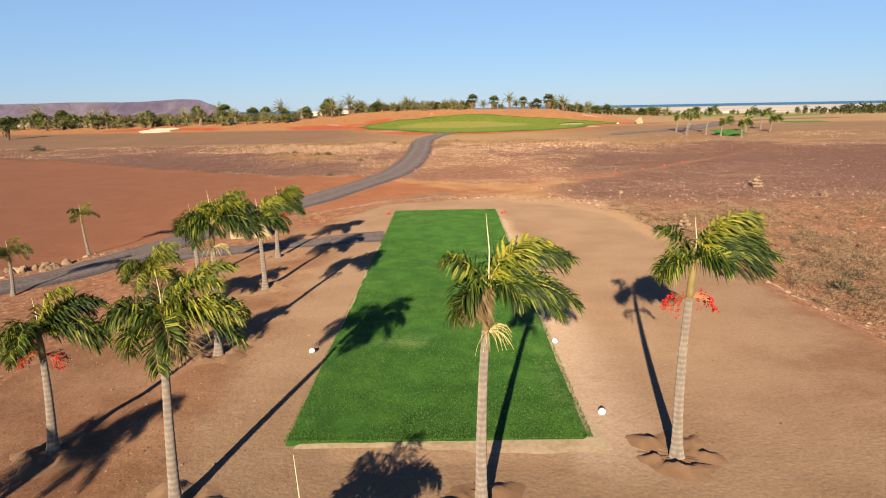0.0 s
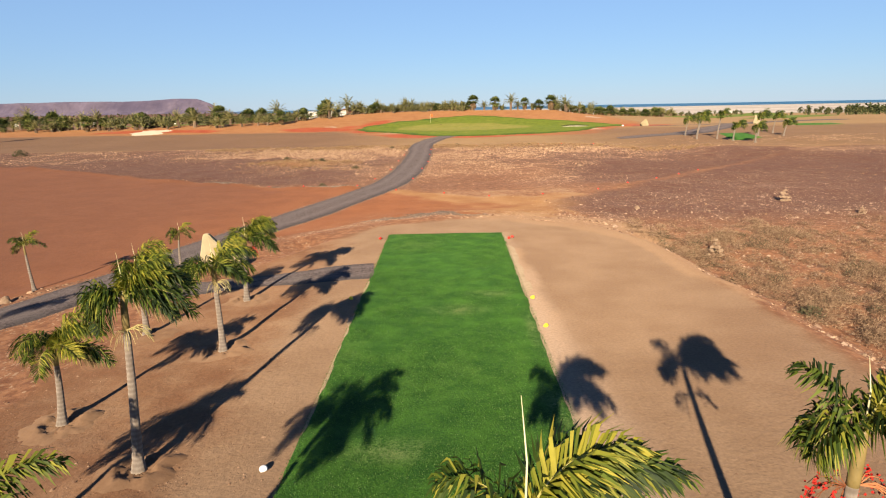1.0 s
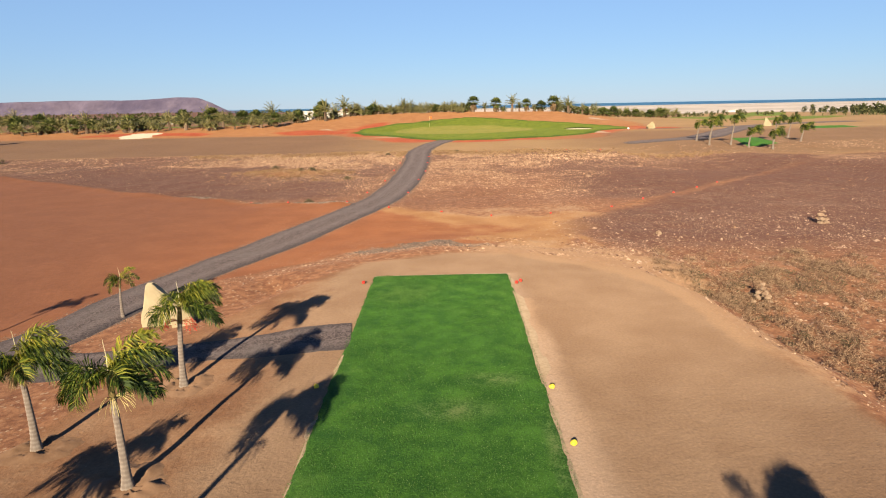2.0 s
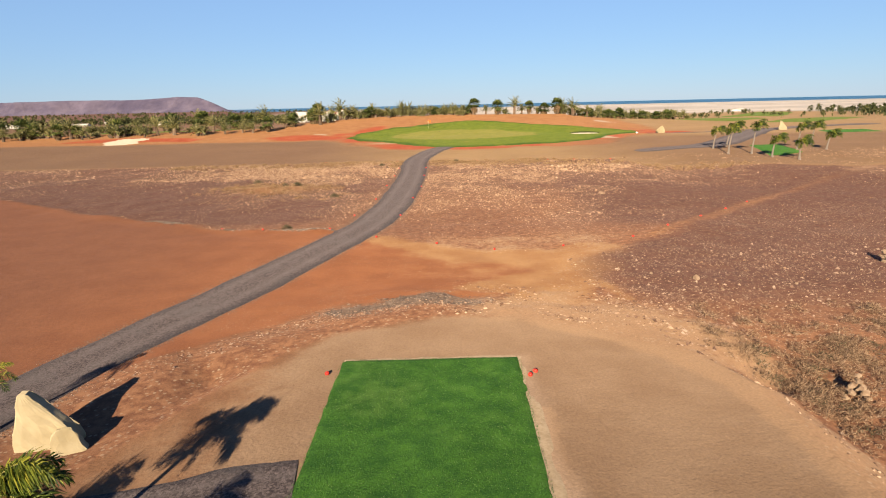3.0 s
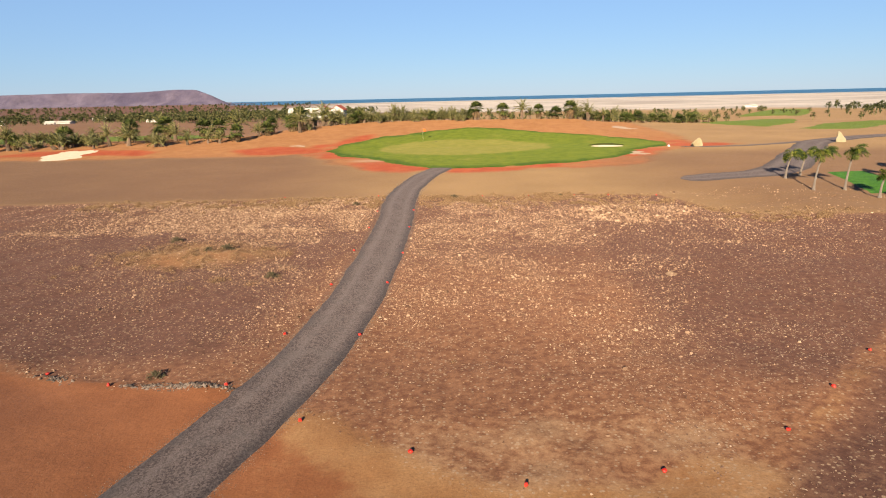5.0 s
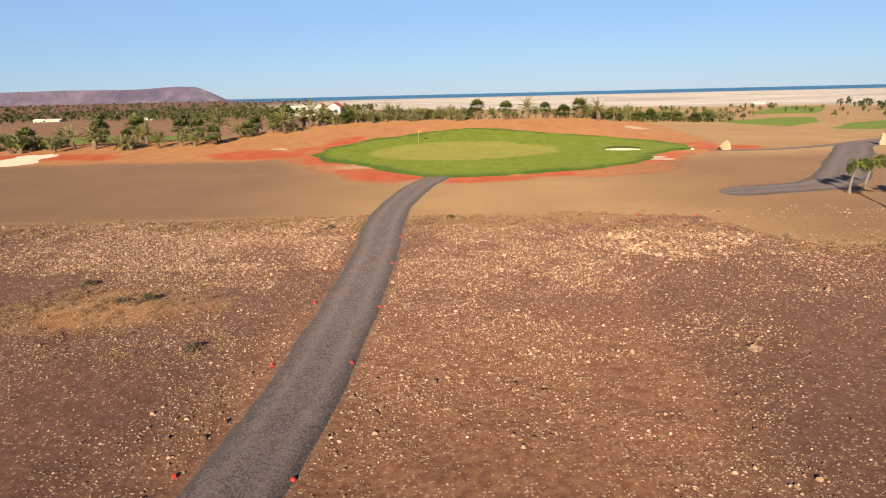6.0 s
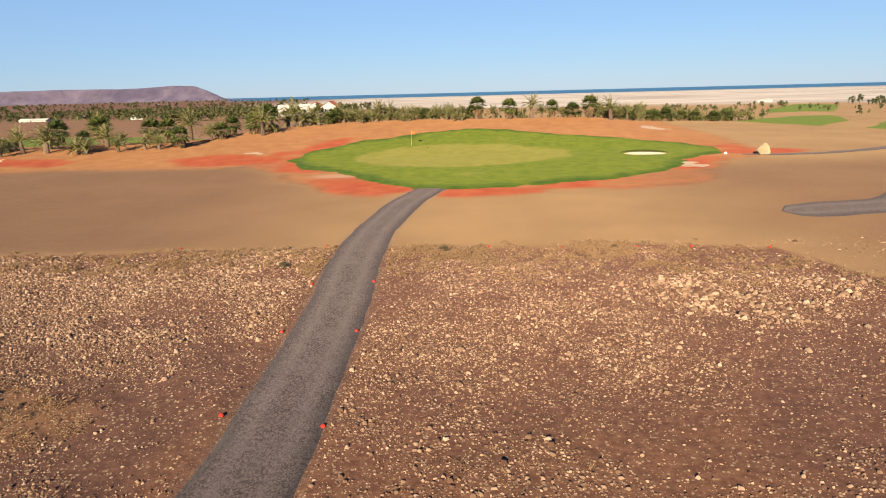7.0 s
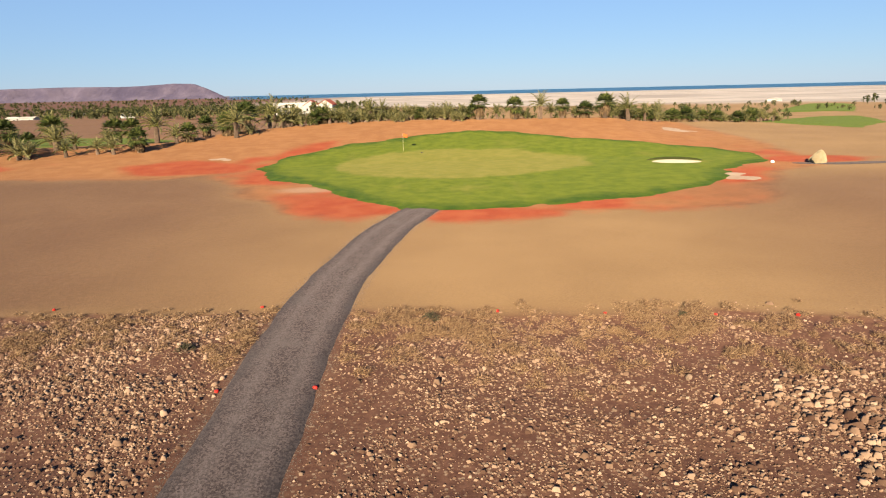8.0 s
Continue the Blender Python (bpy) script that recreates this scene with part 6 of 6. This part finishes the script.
def tufts(name, spots, blades_each, tall, material, seed, label, broad=0.3, dome=False):
    """Dry bushes of fine bent blades, as one mass; with dome, rounded bushes of short crossing twigs."""
    r = np.random.default_rng(seed)
    x, y, s = (np.repeat(c, blades_each) for c in spots)
    n = len(x)
    z = land(x, y) - 0.02
    q = np.clip(np.abs(r.normal(0, 0.55, n)), 0, 1.3)
    a = r.uniform(0, 6.283, n)
    e = np.clip(1.35 - 1.0 * q + r.normal(0, 0.35, n), 0.05, 1.5)
    l = tall * s * r.uniform(0.45, 1.05, n) * (1.05 - 0.35 * q)
    d = np.c_[np.cos(a) * np.cos(e), np.sin(a) * np.cos(e), np.sin(e)]
    off = np.c_[np.cos(a) * q, np.sin(a) * q, np.zeros(n)] * (broad * s)[:, None]
    b = np.c_[x, y, z] + off
    side = np.c_[-np.sin(a), np.cos(a), np.zeros(n)] * (0.005 + 0.005 * s)[:, None]
    if dome:
        e = np.arcsin(r.uniform(0.0, 1.0, n))
        d = np.c_[np.cos(a) * np.cos(e), np.sin(a) * np.cos(e), 0.8 * np.sin(e)]
        lump = broad * s * (1 + 0.35 * np.sin(3 * a + 17 * s) * np.cos(e))
        b = np.c_[x, y, z] + d * (lump * r.uniform(0.25, 0.85, n) ** 0.6)[:, None]
        d = d + r.normal(0, 0.55, (n, 3))
        d /= np.linalg.norm(d, axis=1)[:, None]
        l = tall * s * r.uniform(0.3, 0.8, n)
        side = np.cross(d, r.normal(0, 1, (n, 3)))
        side *= ((0.004 + 0.006 * s) / (np.linalg.norm(side, axis=1) + 1e-6))[:, None]
    v = np.stack([b - side, b + side, b + d * l[:, None] + np.c_[0.3 * l, 0.1 * l, -0.15 * l]], 1)
    me = bpy.data.meshes.new(name)
    me.vertices.add(3 * n)
    me.vertices.foreach_set("co", v.ravel())
    me.loops.add(3 * n)
    me.loops.foreach_set("vertex_index", np.arange(3 * n))
    me.polygons.add(n)
    me.polygons.foreach_set("loop_start", np.arange(0, 3 * n, 3))
    me.materials.append(material)
    me.update()
    return tagged(new(name, me), label, "scrub", kind="stuff")


def tuft_spots(n, xr, yr, keep, seed):
    r = np.random.default_rng(seed)
    x, y = r.uniform(*xr, n), r.uniform(*yr, n)
    k = (r.uniform(0, 1, n) < keep(x, y)) & (line_dist(PATH_LINE, x, y) > 1.8) & (inside(PAD, x, y) < -0.5)
    return x[k], y[k], r.uniform(0.5, 1.3, k.sum())


def scrub_bank(x, y):
    return (1 - sstep(20, 42, x + 6 * smooth_noise(x, y, 7, 60))) * sstep(-14, 0, y) * sstep(0.8, 3, -inside(PAD, x, y)) * (1 - sstep(30, 40, y - 0.15 * x)) * (0.35 + 0.65 * sstep(-0.4, 0.4, smooth_noise(x, y, 3.5, 46)))


def far_edge(x, y):
    edge = np.interp(x, [-200, -8, 12, 20, 24, 40, 60], [98, 98.1, 97.8, 95.5, 87.5, 82, 84])
    patch_here = sstep(-0.15, 0.35, smooth_noise(x, y, 3.2, 47) + 0.5 * smooth_noise(x, y, 1.1, 57))
    return np.exp(-((y - edge + 2.0) / np.where(np.abs(x - 5) < 12, 2.8, 1.7)) ** 2) * (0.22 + 0.78 * patch_here)


tufts("dry_scrub", tuft_spots(9000, (8, 44), (-8, 46), scrub_bank, 621), 75, 0.17, BROWN_SCRUB, 622, "dense dry brown scrub beside the tee bank", 0.30, True)
tufts("dry_scrub", tuft_spots(60, (8, 36), (8, 40), scrub_bank, 623), 50, 0.32, OLIVE, 624, "scattered olive scrub beside the tee bank", 0.3, True)
tufts("dry_grass", tuft_spots(11000, (-34, 32), (84, 99), far_edge, 625), 170, 0.19, STRAW, 626, "straw-coloured dry bushes along the valley edge", 0.3, True)
tufts("dry_scrub", tuft_spots(2600, (8.5, 17), (16, 40), lambda x, y: scrub_bank(x, y) * (0.3 + 0.7 * sstep(-0.2, 0.4, smooth_noise(x, y, 1.5, 62))), 631), 110, 0.2, BROWN_SCRUB, 632, "rounded brown bushes below the bank", 0.36, True)
tufts("dry_scrub", tuft_spots(90, (9, 16), (18, 38), scrub_bank, 633), 110, 0.2, OLIVE, 634, "dark olive bushes below the bank", 0.36, True)
tufts("dry_grass", tuft_spots(900, (-45, 45), (40, 94), lambda x, y: free_ground(x, y) * sstep(0.15, 0.6, smooth_noise(x, y, 5, 48)), 627), 30, 0.17, STRAW, 628, "thin tufts of dry grass among the stones", 0.18)
tufts("dry_scrub", tuft_spots(520, (-24, -9), (70, 82), lambda x, y: sstep(1.4, 0.7, np.hypot((x + 16.5) / 5.5, (y - 77.3) / 3.4)) + 0.25 * sstep(0.0, 0.5, smooth_noise(x, y, 3, 49)), 629), 110, 0.18, STRAW, 630, "low tawny scrub on the valley floor", 0.34, True)


def shrub(x, y, size, seed, label):
    r = np.random.default_rng(seed)
    root = thing("shrub", pose(x, y, lz(x, y)), label, "shrub", "lone shrubs")
    verts, faces = [], []
    for i in range(240):
        a, e = r.uniform(0, 6.283), r.uniform(0.0, 1.5)
        d = np.array([math.cos(a) * math.cos(e), math.sin(a) * math.cos(e), math.sin(e) * 0.75])
        c = d * size * r.uniform(0.35, 0.95)
        s = np.cross(d, r.normal(0, 1, 3))
        s = s / (np.linalg.norm(s) + 1e-6) * size * 0.06
        k = len(verts)
        verts += [c - s, c + s, c + d * size * 0.22]
        faces.append((k, k + 1, k + 2))
    part("foliage", mesh("foliage", verts, faces, OLIVE), root)
    verts, faces = [], []
    for i in range(9):
        a = i * 0.7
        v, f = tube([(0, 0, -0.05), (0.3 * size * math.cos(a), 0.3 * size * math.sin(a), 0.35 * size), (0.6 * size * math.cos(a), 0.6 * size * math.sin(a), 0.6 * size)], [0.02, 0.014, 0.006], 4, False)
        k = len(verts)
        verts += v
        faces += [tuple(q + k for q in g) for g in f]
    part("stem", mesh("stem", verts, faces, ROUGH_BARK), root, "bare woody stems")
    return root


for i, (sx, sy, ss) in enumerate([(0.8, 97.2, 0.45), (11.0, 97.2, 0.3), (-19.6, 81.5, 0.5), (-14.9, 78.6, 0.55), (-15.9, 77.8, 0.4), (-10.3, 72.4, 0.45), (-58, 92, 1.1), (-11.2, 58.6, 0.4), (11.9, 19.5, 0.5), (12.8, 16.5, 0.6), (10.4, 22.5, 0.45), (-8.2, 94.5, 0.4)]):
    shrub(sx, sy, ss, 640 + i, "low dark green shrub on dry ground")
tree = fan_palm(660, 2.6, "lone dark palm on the open flat")
tree.matrix_basis = pose(-84.5, 126, lz(-84.5, 126))
